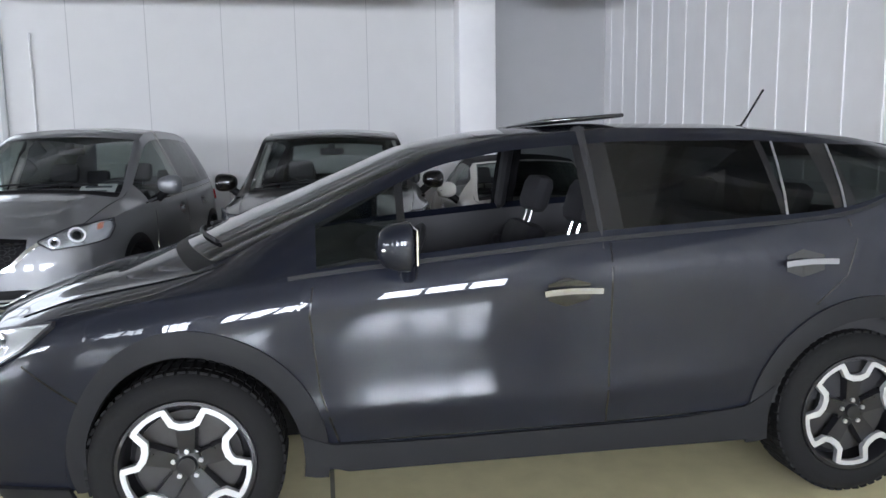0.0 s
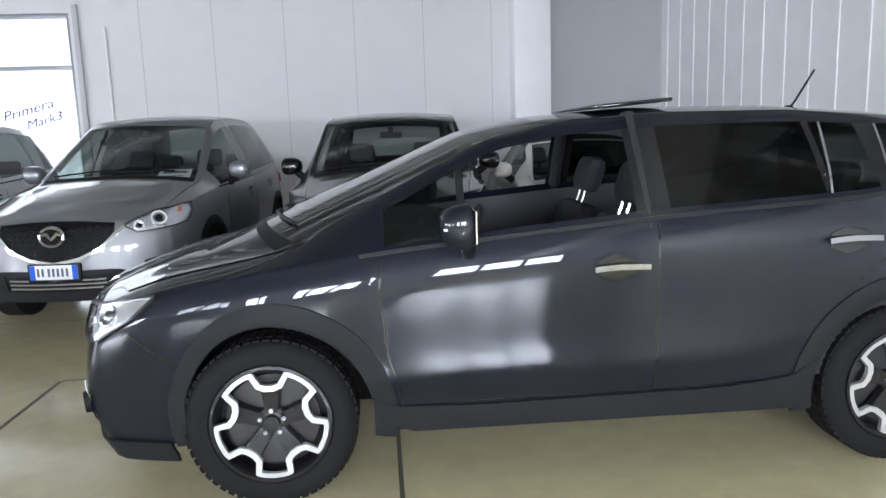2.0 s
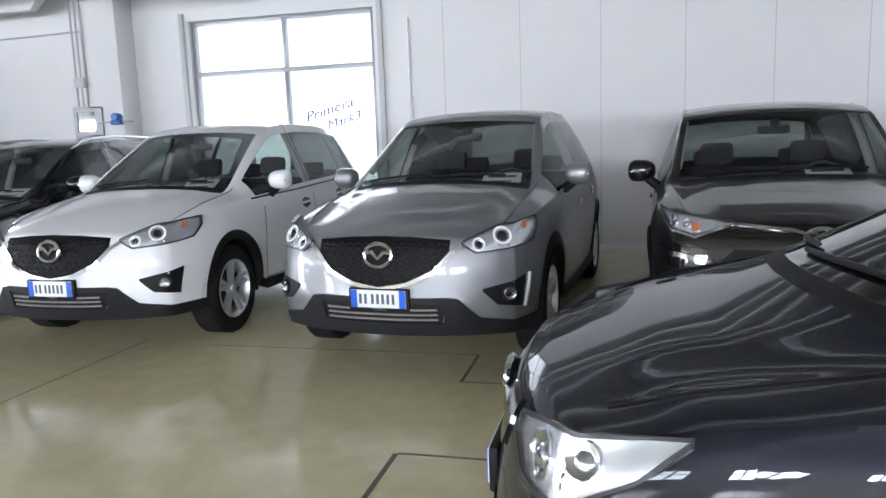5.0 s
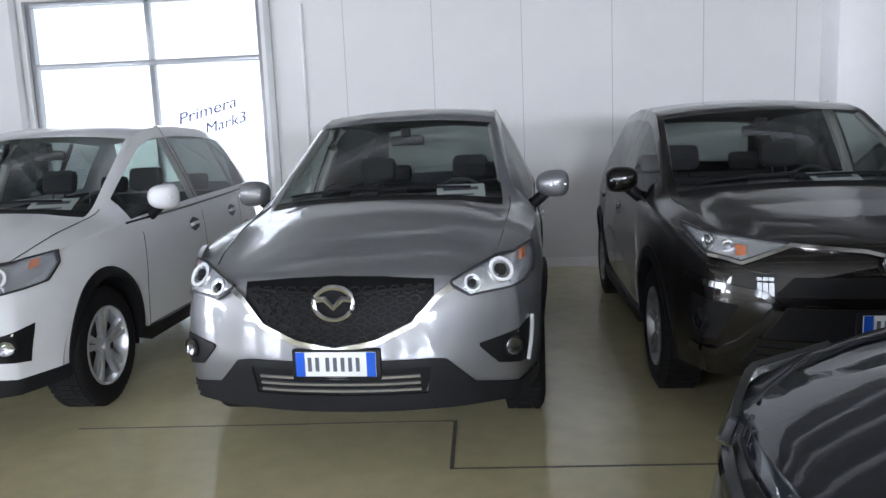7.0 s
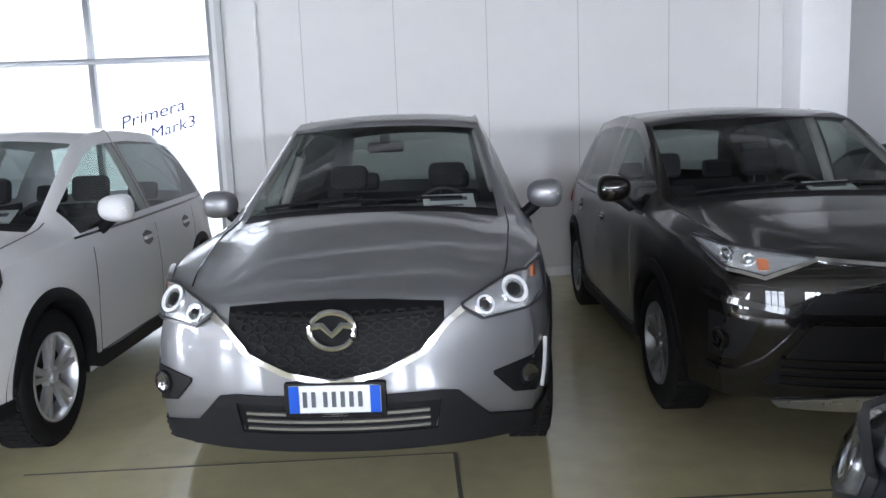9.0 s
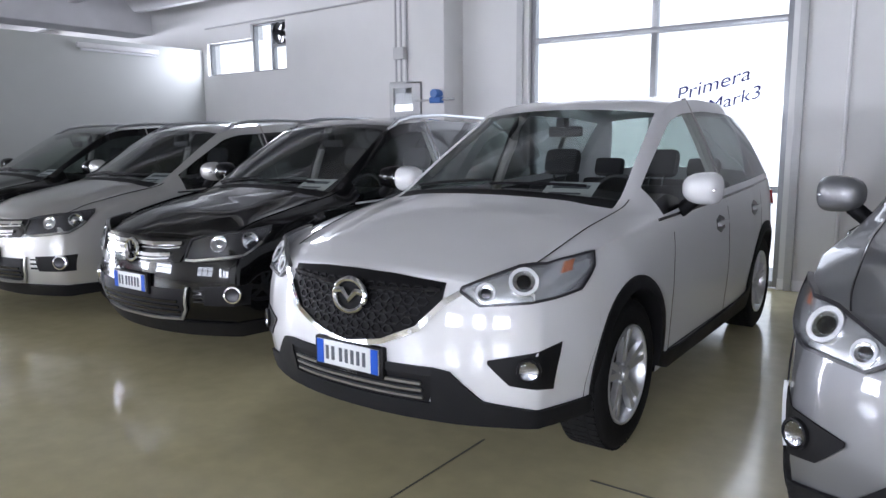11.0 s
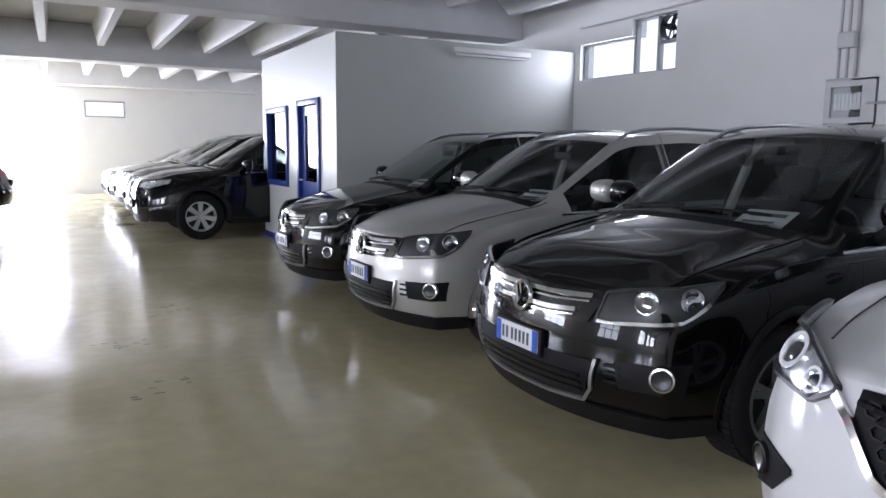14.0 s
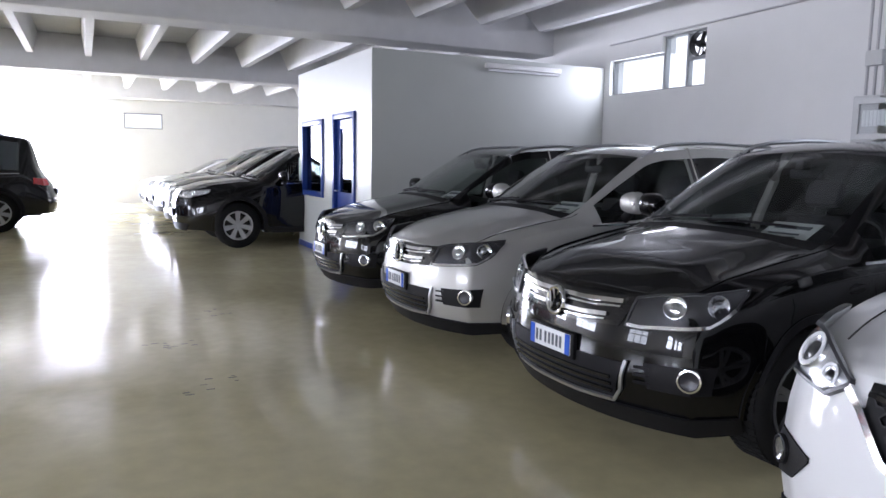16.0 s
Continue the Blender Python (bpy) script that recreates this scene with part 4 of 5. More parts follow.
def fog_lamp(car, sh, a, z, r=0.05, ring=0.0):
    for sg in (1, -1):
        ob = empty("fog_lamp", pose(0, 0, 0), "", "")
        ob.parent = car
        ob.matrix_local = Matrix.Diagonal((sg, 1, 1, 1))
        n = sh.normal(sh.front, a, z)
        m = facing(sh.front(a, z, 0.004), Vector((n.x * 0.9, n.y, n.z * 0.3)))
        mesh("lamp_bowl", *moved(lathe([(r, -0.012), (r * 0.9, -0.014), (r * 0.5, -0.008), (0, -0.006)], 24), m), M["lamp_dark"] if ring else M["dark_chrome"], ob)
        if not ring:
            mesh("lens", *moved(lathe([(0, -0.018), (r * 0.8, -0.016), (r, -0.012)], 24), m), G_LENS, ob).visible_shadow = False
        k = ring or 0.006
        mesh("ring", *moved(lathe([(r, -0.018), (r + k, -0.016), (r + k + 0.004, 0.01), (r, 0.01)], 28, True), m), M["chrome"] if ring else M["black_plastic"], ob)


def badge(car, sh, z, rx, rz, kind):
    p = sh.front(0, z, 0.018)
    m = facing(p, Vector((0, -1, 0.1)))
    e = [(rx * math.cos(t), -0.012, rz * math.sin(t)) for t in np.linspace(0, 2 * math.pi, 36)[:-1]]
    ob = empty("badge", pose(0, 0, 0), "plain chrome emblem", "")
    ob.parent = car
    ob.matrix_local = m
    mesh("badge_ring", *tube(e, 0.013, 8, True), M["chrome"], ob)
    mesh("badge_back", *prism([(rx * 0.95 * math.cos(t), rz * 0.95 * math.sin(t)) for t in np.linspace(0, 2 * math.pi, 28)[:-1]], -0.008, 0.03), M["grille_black"], ob, smooth=False)
    if kind == "wing":
        w = [(-rx * 0.9, -0.014, rz * 0.25), (-rx * 0.45, -0.014, rz * 0.3), (0, -0.014, -rz * 0.25), (rx * 0.45, -0.014, rz * 0.3), (rx * 0.9, -0.014, rz * 0.25)]
        mesh("badge_wing", *tube(w, 0.0145, 6), M["chrome"], ob)
    elif kind == "bars":
        w = [(-rx * 0.75, -0.014, rz * 0.55), (-rx * 0.35, -0.014, -rz * 0.75), (0, -0.014, 0.0), (rx * 0.35, -0.014, -rz * 0.75), (rx * 0.75, -0.014, rz * 0.55)]
        mesh("badge_wing", *tube(w, 0.0115, 6), M["chrome"], ob)
        mesh("badge_wing", *tube([(-rx * 0.35, -0.014, rz * 0.8), (0, -0.014, 0.0), (rx * 0.35, -0.014, rz * 0.8)], 0.0115, 6), M["chrome"], ob)
    else:
        mesh("badge_wing", *tube([(0.5 * rx * math.cos(t), -0.014, rz * 0.95 * math.sin(t)) for t in np.linspace(0, 2 * math.pi, 24)[:-1]], 0.006, 6, True), M["chrome"], ob)


def seam(car, sh, lines, name="door_gap"):
    """Shut lines on both sides."""
    for line in lines:
        for sg in (1, -1):
            d = ribbon(sh.side, dense(line, 0.05), 0.007, -0.001, 0.0022)
            mesh(name, *(d if sg > 0 else mirrored(d)), M["gloss_black"], car)


def both(name, car, data, mat, label=""):
    mesh(name, *data, mat, car, label)
    mesh(name, *mirrored(data), mat, car, label)


def cladding(car, sh, s, mat, width=0.06, sill=True):
    for h in sh.hubs:
        a = np.linspace(-0.16, math.pi + 0.16, 34)
        r0, r1 = sh.R - 0.004, sh.R + width
        zc = s["radius"]
        vs, fs = [], []
        for t in a:
            for r, o in ((r0, -0.03), (r0, 0.012), ((r0 + r1) / 2, 0.016), (r1, 0.008), (r1, -0.004)):
                y, z = h - r * math.cos(t), zc + r * math.sin(t)
                vs.append(sh.side(y, max(z, 0.2), o))
        for i in range(len(a) - 1):
            fs += [[i * 5 + j, i * 5 + j + 1, i * 5 + 5 + j + 1, i * 5 + 5 + j] for j in range(4)]
        both("arch_trim", car, (vs, fs), mat, "dark plastic wheel arch trim")
        # liner inside the arch
        lv, lf = [], []
        for t in np.linspace(-0.22, math.pi + 0.22, 20):
            y, z = h - (sh.R - 0.006) * math.cos(t), zc + (sh.R - 0.006) * math.sin(t)
            x = sh.side(y, max(z, 0.2)).x
            lv += [(x - 0.01, y, z), (x - 0.45, y, z)]
        lf = [[2 * i, 2 * i + 1, 2 * i + 3, 2 * i + 2] for i in range(19)] + [[2 * i + 1 for i in range(20)]]
        both("arch_liner", car, (lv, lf), M["black_plastic"])
    if sill:
        y0, y1 = sh.hubs[0] + sh.R - 0.01, sh.hubs[1] - sh.R + 0.01
        z0 = float(sh.sill((y0 + y1) / 2))
        both("sill_trim", car, strip(sh.side, [(y0 - 0.01, z0 + sill + 0.05), (y0 + 0.1, z0 + sill), (y0 + 0.4, z0 + sill - 0.01), (y1 - 0.4, z0 + sill), (y1 - 0.1, z0 + sill + 0.03), (y1 + 0.01, z0 + sill + 0.11)], [(y0 + 0.04, z0 + 0.03), (y0 + 0.16, z0 - 0.008), (y1 - 0.1, z0 - 0.012), (y1 - 0.03, z0 + 0.0)], 0.003, 0.014, 24, 4), mat, "dark plastic sill trim")


def handles(car, sh, spots, mat):
    for y, z in spots:
        both("handle_cup", car, strip(sh.side, [(y - 0.09, z + 0.03), (y - 0.02, z + 0.055), (y + 0.075, z + 0.03)], [(y - 0.09, z - 0.03), (y - 0.02, z - 0.055), (y + 0.075, z - 0.03)], 0.001, 0.003, 8, 3), M["gloss_black"])
        both("door_handle", car, ribbon(sh.side, [(y - 0.11, z), (y - 0.08, z + 0.004), (y, z + 0.008), (y + 0.08, z + 0.006), (y + 0.115, z + 0.004)], 0.021, 0.012, 0.022), mat, "bar door handle")


def wipers(car, sh, s):
    c = s["cowl"]
    for x0, x1 in ((-0.05, 0.5), (-0.6, -0.05)):
        pts = []
        for u in np.linspace(0, 1, 8):
            x = x0 + (x1 - x0) * u
            y = c + 0.04 + 0.03 * u
            sec_y = y - s.get("screen_bow", 0.11) * 0.95 * (1 - (x / (s["half"] * 0.8)) ** 2) + sh.place(y, x, 1.0).y - y
            pts.append((x, sec_y, float(sh.top(y)) - float(sh.crown(y)) * (abs(x) / (s["half"] * float(sh.edge(y)))) ** 2.2 + 0.012))
        mesh("wiper", *tube(pts, 0.009, 6), M["black_plastic"], car)


def rails(car, sh, s, mat):
    for sg in (1, -1):
        pts = []
        for u in np.linspace(0, 1, 12):
            y = s["rails"][0] + (s["rails"][1] - s["rails"][0]) * u
            x = s["half"] * float(sh.edge(y)) - 0.02
            pts.append((sg * x, y, float(sh.top(y)) - float(sh.crown(y)) * 0.9 + 0.055 * min(1, 8 * u, 8 * (1 - u)) - 0.01))
        mesh("roof_rail", *tube(pts, 0.015, 8), mat, car)


def build_car(s, m, label, paint_mat, group=""):
    car = empty(s["name"], m, label, "car", group)
    sh = Shell(s)
    body_shell(car, sh, s, paint_mat, M["black_plastic"])
    interior(car, sh, s)
    for k, h in enumerate(sh.hubs):
        for sg in (1, -1):
            x = sh.half(h, 0.5) - 0.012
            wheel(car, sg * x, h, s["radius"], s["rim"], s["style"], sg)
    cladding(car, sh, s, s.get("clad", M["black_plastic"]), s.get("clad_w", 0.06), s.get("sill_h", 0.09))
    for sg in (1, -1):
        door_mirror(car, sh, s, sg, s.get("mirror_mat") or paint_mat)
    seam(car, sh, s["seams"])
    handles(car, sh, s["handles"], s.get("handle_mat") or paint_mat)
    wipers(car, sh, s)
    ga, gb = s["side_glass"][0][0], s["side_glass"][-1][1]
    belt_line = [(y, float(sh.belt(y)) - 0.002) for y in np.linspace(ga - 0.1, gb, 26)]
    both("window_trim", car, ribbon(sh.side, belt_line, 0.016, 0.001, 0.007), s.get("trim_mat", M["gloss_black"]))
    if "rails" in s:
        rails(car, sh, s, s.get("rail_mat", M["satin"]))
    # gap between bonnet and wings, along the top
    for sg in (1, -1):
        pts = []
        for y in np.linspace(0.16, s["cowl"] + 0.02, 20):
            q = sh.section(y)[EDGE]
            pts.append((sg * q.x, q.y, q.z + 0.001))
        mesh("bonnet_gap", *tube(pts, 0.0035, 5), M["gloss_black"], car)
    # tail lamps and rear plate
    for sg in (1, -1):
        d = strip(sh.rear, s["tail"][0], s["tail"][1], 0.0, 0.02, 8, 4)
        mesh("tail_lamp", *(d if sg > 0 else mirrored(d)), M["red"], car, "red tail lamp")
    plate(sh, car, s.get("rear_plate", 0.75), sh.rear, 0.52, "rear_plate")
    return car, sh


PLAN = ((0, 0.86), (0.15, 0.905), (0.4, 0.955), (0.8, 0.99), (1.3, 1.0), (3.2, 1.0), (3.8, 0.97), (4.2, 0.92), (4.6, 0.86))
LEAN = ((0.18, 0.11), (0.3, 0.04), (0.5, 0.0), (0.7, 0.015), (0.85, 0.05), (0.95, 0.12), (1.0, 0.2))
LEAN_R = ((0.2, 0.1), (0.4, 0.02), (0.6, 0.0), (0.75, 0.04), (0.9, 0.09), (1.3, 0.22))

SUV = dict(
    name="suv_car", length=4.54, half=0.92, wheelbase=2.70, front_hub=0.93, radius=0.357, rim=0.232, style="ten",
    top=((0, 0.90), (0.12, 0.95), (0.35, 1.012), (0.8, 1.1), (1.2, 1.16), (1.28, 1.175), (2.08, 1.655), (2.3, 1.72), (2.8, 1.75), (3.4, 1.74), (3.95, 1.69), (4.12, 1.64), (4.42, 1.17), (4.5, 1.0), (4.54, 0.93)),
    belt=((0, 0.83), (0.2, 0.925), (0.5, 0.98), (0.8, 1.015), (1.3, 1.05), (2.2, 1.07), (3.4, 1.12), (4.1, 1.15), (4.4, 1.0), (4.54, 0.86)),
    plan=PLAN, edge=((0, 0.70), (0.3, 0.76), (1.0, 0.80), (1.3, 0.80), (2.1, 0.665), (2.6, 0.65), (3.6, 0.63), (4.1, 0.60), (4.4, 0.70), (4.54, 0.68)),
    crown=((0, 0.035), (0.4, 0.042), (1.2, 0.05), (1.6, 0.035), (2.2, 0.04), (4.0, 0.04), (4.54, 0.03)),
    lean=LEAN, lean_rear=LEAN_R, bow=0.32, bow_rear=0.2, sill=((0, 0.30), (0.3, 0.29), (0.6, 0.26), (1.4, 0.25), (3.3, 0.25), (4.3, 0.3), (4.54, 0.34)),
    side_tint=G_TINT, front_tint=G_MID, cowl=1.28, roof_front=2.05, rear_glass=(4.1, 4.4),
    side_glass=[(1.43, 2.52, "front_glass"), (2.62, 3.42, "rear_glass_a"), (3.5, 3.92, "rear_glass_b")],
    mirror_at=(1.7, 1.16), seams=[[(1.5, 0.3), (1.47, 0.6), (1.52, 0.97)], [(2.57, 0.3), (2.57, 1.02)], [(3.5, 1.07), (3.46, 0.8), (3.2, 0.55), (3.12, 0.32)], [(1.5, 0.34), (3.1, 0.34)]],
    handles=[(2.38, 0.93), (3.25, 0.96)], tail=(((0.5, 1.0), (0.8, 1.02), (0.98, 1.03)), ((0.5, 0.88), (0.8, 0.88), (0.98, 0.92))),
)


def mazda_like(name_label, m, mat, group, sheet=True):
    s = dict(SUV)
    car, sh = build_car(s, m, name_label, mat, group)
    f = sh.front
    mesh("grille", *strip(f, [(-0.43, 0.875), (-0.2, 0.895), (0, 0.90), (0.2, 0.895), (0.43, 0.875)], [(-0.43, 0.80), (-0.33, 0.70), (-0.17, 0.63), (0, 0.60), (0.17, 0.63), (0.33, 0.70), (0.43, 0.80)], 0.001, 0.008, 24, 6), M["grille_black"], car, "black mesh grille")
    cells = []
    for r in range(6):
        z = 0.63 + r * 0.042
        lim = np.interp(z, (0.6, 0.63, 0.70, 0.80, 0.88), (0.0, 0.15, 0.31, 0.41, 0.42))
        for k in range(-8, 9):
            x = k * 0.058 + (0.029 if r % 2 else 0)
            if abs(x) + 0.03 < lim:
                hexa = [(x + 0.026 * math.cos(t), z + 0.018 * math.sin(t)) for t in (2 * math.pi * i / 6 for i in range(6))]
                cells.append(ribbon(f, hexa, 0.006, 0.006, 0.01, True))
    mesh("grille_mesh", *join(*cells), M["black_plastic"], car)
    mesh("grille_wing", *ribbon(f, dense([(-0.5, 0.84), (-0.44, 0.80), (-0.34, 0.69), (-0.18, 0.62), (0, 0.585), (0.18, 0.62), (0.34, 0.69), (0.44, 0.80), (0.5, 0.84)], 0.03), 0.024, 0.006, 0.014), M["chrome"], car, "chrome wing under the grille")
    mesh("grille_bar", *ribbon(f, dense([(-0.42, 0.845), (-0.1, 0.83), (0.1, 0.83), (0.42, 0.845)], 0.04), 0.012, 0.01, 0.012), M["gloss_black"], car)
    badge(car, sh, 0.79, 0.088, 0.07, "wing")
    headlamp(car, sh, [(0.5, 0.858), (0.59, 0.9), (0.684, 0.94), (0.85, 0.965), (1.1, 0.985)], [(0.5, 0.845), (0.58, 0.795), (0.664, 0.803), (0.85, 0.82), (1.0, 0.84), (1.1, 0.92)], [(0.715, 0.888, 0.06), (0.592, 0.845, 0.04)], ([(0.9, 0.955), (0.96, 0.962)], [(0.9, 0.91), (0.96, 0.915)]))
    for sg in (1, -1):
        d = strip(f, [(0.62, 0.58), (0.78, 0.615), (0.92, 0.64)], [(0.62, 0.565), (0.70, 0.48), (0.88, 0.45)], 0.002, 0.006, 8, 4)
        mesh("fog_recess", *(d if sg > 0 else mirrored(d)), M["black_plastic"], car)
    fog_lamp(car, sh, 0.765, 0.545, 0.042)
    if name_label.startswith("metallic"):
        for sg in (1, -1):
            d = ribbon(f, dense([(0.965, 0.645), (0.95, 0.55), (0.91, 0.44)], 0.03), 0.022, 0.004, 0.014)
            mesh("fog_trim", *(d if sg > 0 else mirrored(d)), M["plate_white"], car, "white light strip")
    mesh("lower_intake", *strip(f, [(-0.42, 0.505), (0.42, 0.505)], [(-0.38, 0.38), (0.38, 0.38)], 0.002, 0.006, 16, 3), M["black_plastic"], car)
    corner = strip(f, [(0.41, 0.535), (0.48, 0.525), (0.6, 0.405), (0.8, 0.37), (1.15, 0.36)], [(0.38, 0.3), (0.5, 0.297), (0.7, 0.297), (0.9, 0.29), (1.15, 0.285)], 0.003, 0.014, 20, 4)
    mesh("lower_trim", *join(corner, mirrored(corner), strip(f, [(-0.41, 0.38), (0.41, 0.38)], [(-0.38, 0.3), (0.38, 0.3)], 0.003, 0.014, 16, 3), strip(f, [(-0.41, 0.535), (0.41, 0.535)], [(-0.41, 0.503), (0.41, 0.503)], 0.003, 0.014, 16, 2)), M["grey_plastic"], car, "charcoal plastic lower bumper")
    for z in (0.405, 0.437, 0.468):
        mesh("intake_bar", *ribbon(f, dense([(-0.36, z), (0.36, z)], 0.05), 0.011, 0.012, 0.012), M["satin"], car)
    plate(sh, car, 0.53, f)
    return car, sh


def tiguan_like(label, m, mat, group):
    s = dict(SUV)
    s.update(length=4.43, half=0.905, wheelbase=2.604, front_hub=0.875, radius=0.345, rim=0.225, style="twin",
             top=((0, 0.835), (0.1, 0.89), (0.35, 0.975), (0.8, 1.05), (1.12, 1.10), (1.2, 1.115), (1.95, 1.58), (2.15, 1.63), (2.7, 1.665), (3.5, 1.645), (3.95, 1.59), (4.08, 1.55), (4.32, 1.15), (4.4, 1.0), (4.43, 0.93)),
             belt=((0, 0.76), (0.2, 0.84), (0.5, 0.91), (0.8, 0.96), (1.2, 1.0), (2.2, 1.01), (3.4, 1.04), (4.1, 1.07), (4.3, 1.0), (4.43, 0.86)),
             lean=((0.18, 0.14), (0.3, 0.05), (0.45, 0.0), (0.6, 0.01), (0.7, 0.03), (0.8, 0.06), (0.88, 0.1), (1.0, 0.18)),
             bow=0.30, cowl=1.2, roof_front=1.93, rear_glass=(4.06, 4.3), side_glass=[(1.36, 2.42, "front_glass"), (2.5, 3.3, "rear_glass_a"), (3.38, 3.85, "rear_glass_b")],
             mirror_at=(1.58, 1.15), rails=(1.95, 3.85), trim_mat=M["chrome"], clad_w=0.035, handles=[(2.28, 0.90), (3.12, 0.92)],
             seams=[[(1.4, 0.3), (1.37, 0.6), (1.42, 0.96)], [(2.46, 0.3), (2.46, 1.0)], [(3.36, 1.03), (3.3, 0.75), (3.05, 0.5), (2.98, 0.32)]])
    car, sh = build_car(s, m, label, mat, group)
    f = sh.front
    mesh("grille", *strip(f, [(-0.5, 0.835), (-0.2, 0.825), (0.2, 0.825), (0.5, 0.835)], [(-0.43, 0.69), (-0.15, 0.67), (0.15, 0.67), (0.43, 0.69)], 0.001, 0.008, 20, 4), M["gloss_black"], car, "gloss black grille")
    for z in (0.792, 0.722):
        mesh("grille_bar", *ribbon(f, dense([(-0.43 + (0.792 - z), z + 0.012), (-0.2, z), (0.2, z), (0.43 - (0.792 - z), z + 0.012)], 0.04), 0.02, 0.008, 0.016), M["chrome"], car, "chrome grille bar")
        mesh("grille_bar", *ribbon(f, dense([(-0.42 + (0.792 - z), z - 0.012), (-0.2, z - 0.026), (0.2, z - 0.026), (0.42 - (0.792 - z), z - 0.012)], 0.04), 0.008, 0.008, 0.01), M["chrome"], car)
    badge(car, sh, 0.74, 0.07, 0.07, "bars")
    headlamp(car, sh, [(0.49, 0.83), (0.557, 0.85), (0.763, 0.883), (1.0, 0.908)], [(0.47, 0.70), (0.53, 0.698), (0.82, 0.728), (0.93, 0.80), (1.0, 0.88)], [(0.665, 0.81, 0.052), (0.855, 0.825, 0.052)], None, True, False, [(0.48, 0.705), (0.54, 0.703), (0.82, 0.735), (0.93, 0.81)])
    mesh("lower_intake", *strip(f, [(-0.48, 0.52), (0.48, 0.52)], [(-0.42, 0.33), (0.42, 0.33)], 0.002, 0.006, 18, 3), M["black_plastic"], car)
    for z in (0.37, 0.405, 0.44):
        mesh("intake_slat", *ribbon(f, dense([(-0.42, z), (0.42, z)], 0.06), 0.014, 0.008, 0.014), M["gloss_black"], car)
    mesh("intake_trim", *ribbon(f, dense([(-0.5, 0.535), (-0.47, 0.39), (-0.42, 0.325), (-0.2, 0.315), (0.2, 0.315), (0.42, 0.325), (0.47, 0.39), (0.5, 0.535)], 0.03), 0.016, 0.006, 0.016), M["satin"], car, "satin silver intake surround")
    for sg in (1, -1):
        d = strip(f, [(0.58, 0.54), (0.9, 0.555)], [(0.6, 0.42), (0.88, 0.42)], 0.001, 0.005, 8, 3)
        mesh("fog_recess", *(d if sg > 0 else mirrored(d)), M["black_plastic"], car)
        for k in range(3):
            d = ribbon(f, [(0.54, 0.445 + k * 0.035), (0.61, 0.445 + k * 0.035)], 0.012, 0.004, 0.01)
            mesh("fog_fin", *(d if sg > 0 else mirrored(d)), M["black_plastic"], car)
    fog_lamp(car, sh, 0.775, 0.495, 0.046, 0.009)
    mesh("lower_trim", *strip(f, [(-1.02, 0.30), (-0.6, 0.305), (0, 0.30), (0.6, 0.305), (1.02, 0.30)], [(-1.02, 0.215), (-0.5, 0.205), (0, 0.2), (0.5, 0.205), (1.02, 0.215)], 0.003, 0.016, 30, 3), M["black_plastic"], car, "black lower bumper lip")
    plate(sh, car, 0.54, f)
    return car, sh


def place_sheet(m, sh, s, x):
    """A price sheet that lies on the dashboard behind the screen."""
    c = s["cowl"]
    z = float(sh.top(c)) - 0.05 + 0.035
    ob = empty("price_sheet", m @ pose(x, c + 0.22, z, 24, 0, 6), "white printed price sheet lying on the dashboard", "paper", "price sheets")
    mesh("sheet", *box_data(-0.15, 0.15, -0.1, 0.1, 0, 0.002), M["paper"], ob, smooth=False)
    mesh("print_bar", *box_data(-0.11, 0.11, 0.02, 0.06, 0.0022, 0.003), M["ink"], ob, smooth=False)
    mesh("print_bar", *box_data(-0.11, 0.08, -0.05, -0.03, 0.0022, 0.003), M["ink"], ob, smooth=False)


P_GREY = paint("silver_grey_paint", (0.25, 0.255, 0.27), 0.6, 0.45)
P_WHITE = paint("pearl_white_paint", (0.80, 0.81, 0.82), 0.0, 0.4)
P_BLACK = paint("black_paint", (0.003, 0.003, 0.0034), 0.0, 0.2, 0.8, 1.5)
P_SILVER = paint("silver_paint", (0.52, 0.52, 0.50), 0.55, 0.42)
P_BROWN = paint("dark_brown_paint", (0.008, 0.007, 0.0062), 0.2, 0.3, 0.85, 1.6)
P_GRAPH = paint("graphite_blue_paint", (0.008, 0.0098, 0.0175), 0.25, 0.5, 0.95, 1.5)

m = pose(0.0, -0.03, 0, 0, 0, -4.5)
car, sh = mazda_like("metallic grey family SUV parked nose out", m, P_GREY, "cars along the wall")
place_sheet(m, sh, SUV, 0.42)
m = pose(-2.50, 0.09, 0)
car, sh = mazda_like("pearl white family SUV parked nose out", m, P_WHITE, "cars along the wall")
place_sheet(m, sh, SUV, 0.3)
for x, mat, label in ((-4.85, P_BLACK, "black compact SUV with chrome grille bars"), (-7.02, P_SILVER, "silver compact SUV with chrome grille bars"), (-9.13, P_BLACK, "black compact SUV parked beside the office wall")):
    m = pose(x, 0.48, 0)
    car, sh = tiguan_like(label, m, mat, "cars along the wall")
    place_sheet(m, sh, dict(SUV, cowl=1.2), 0.3)


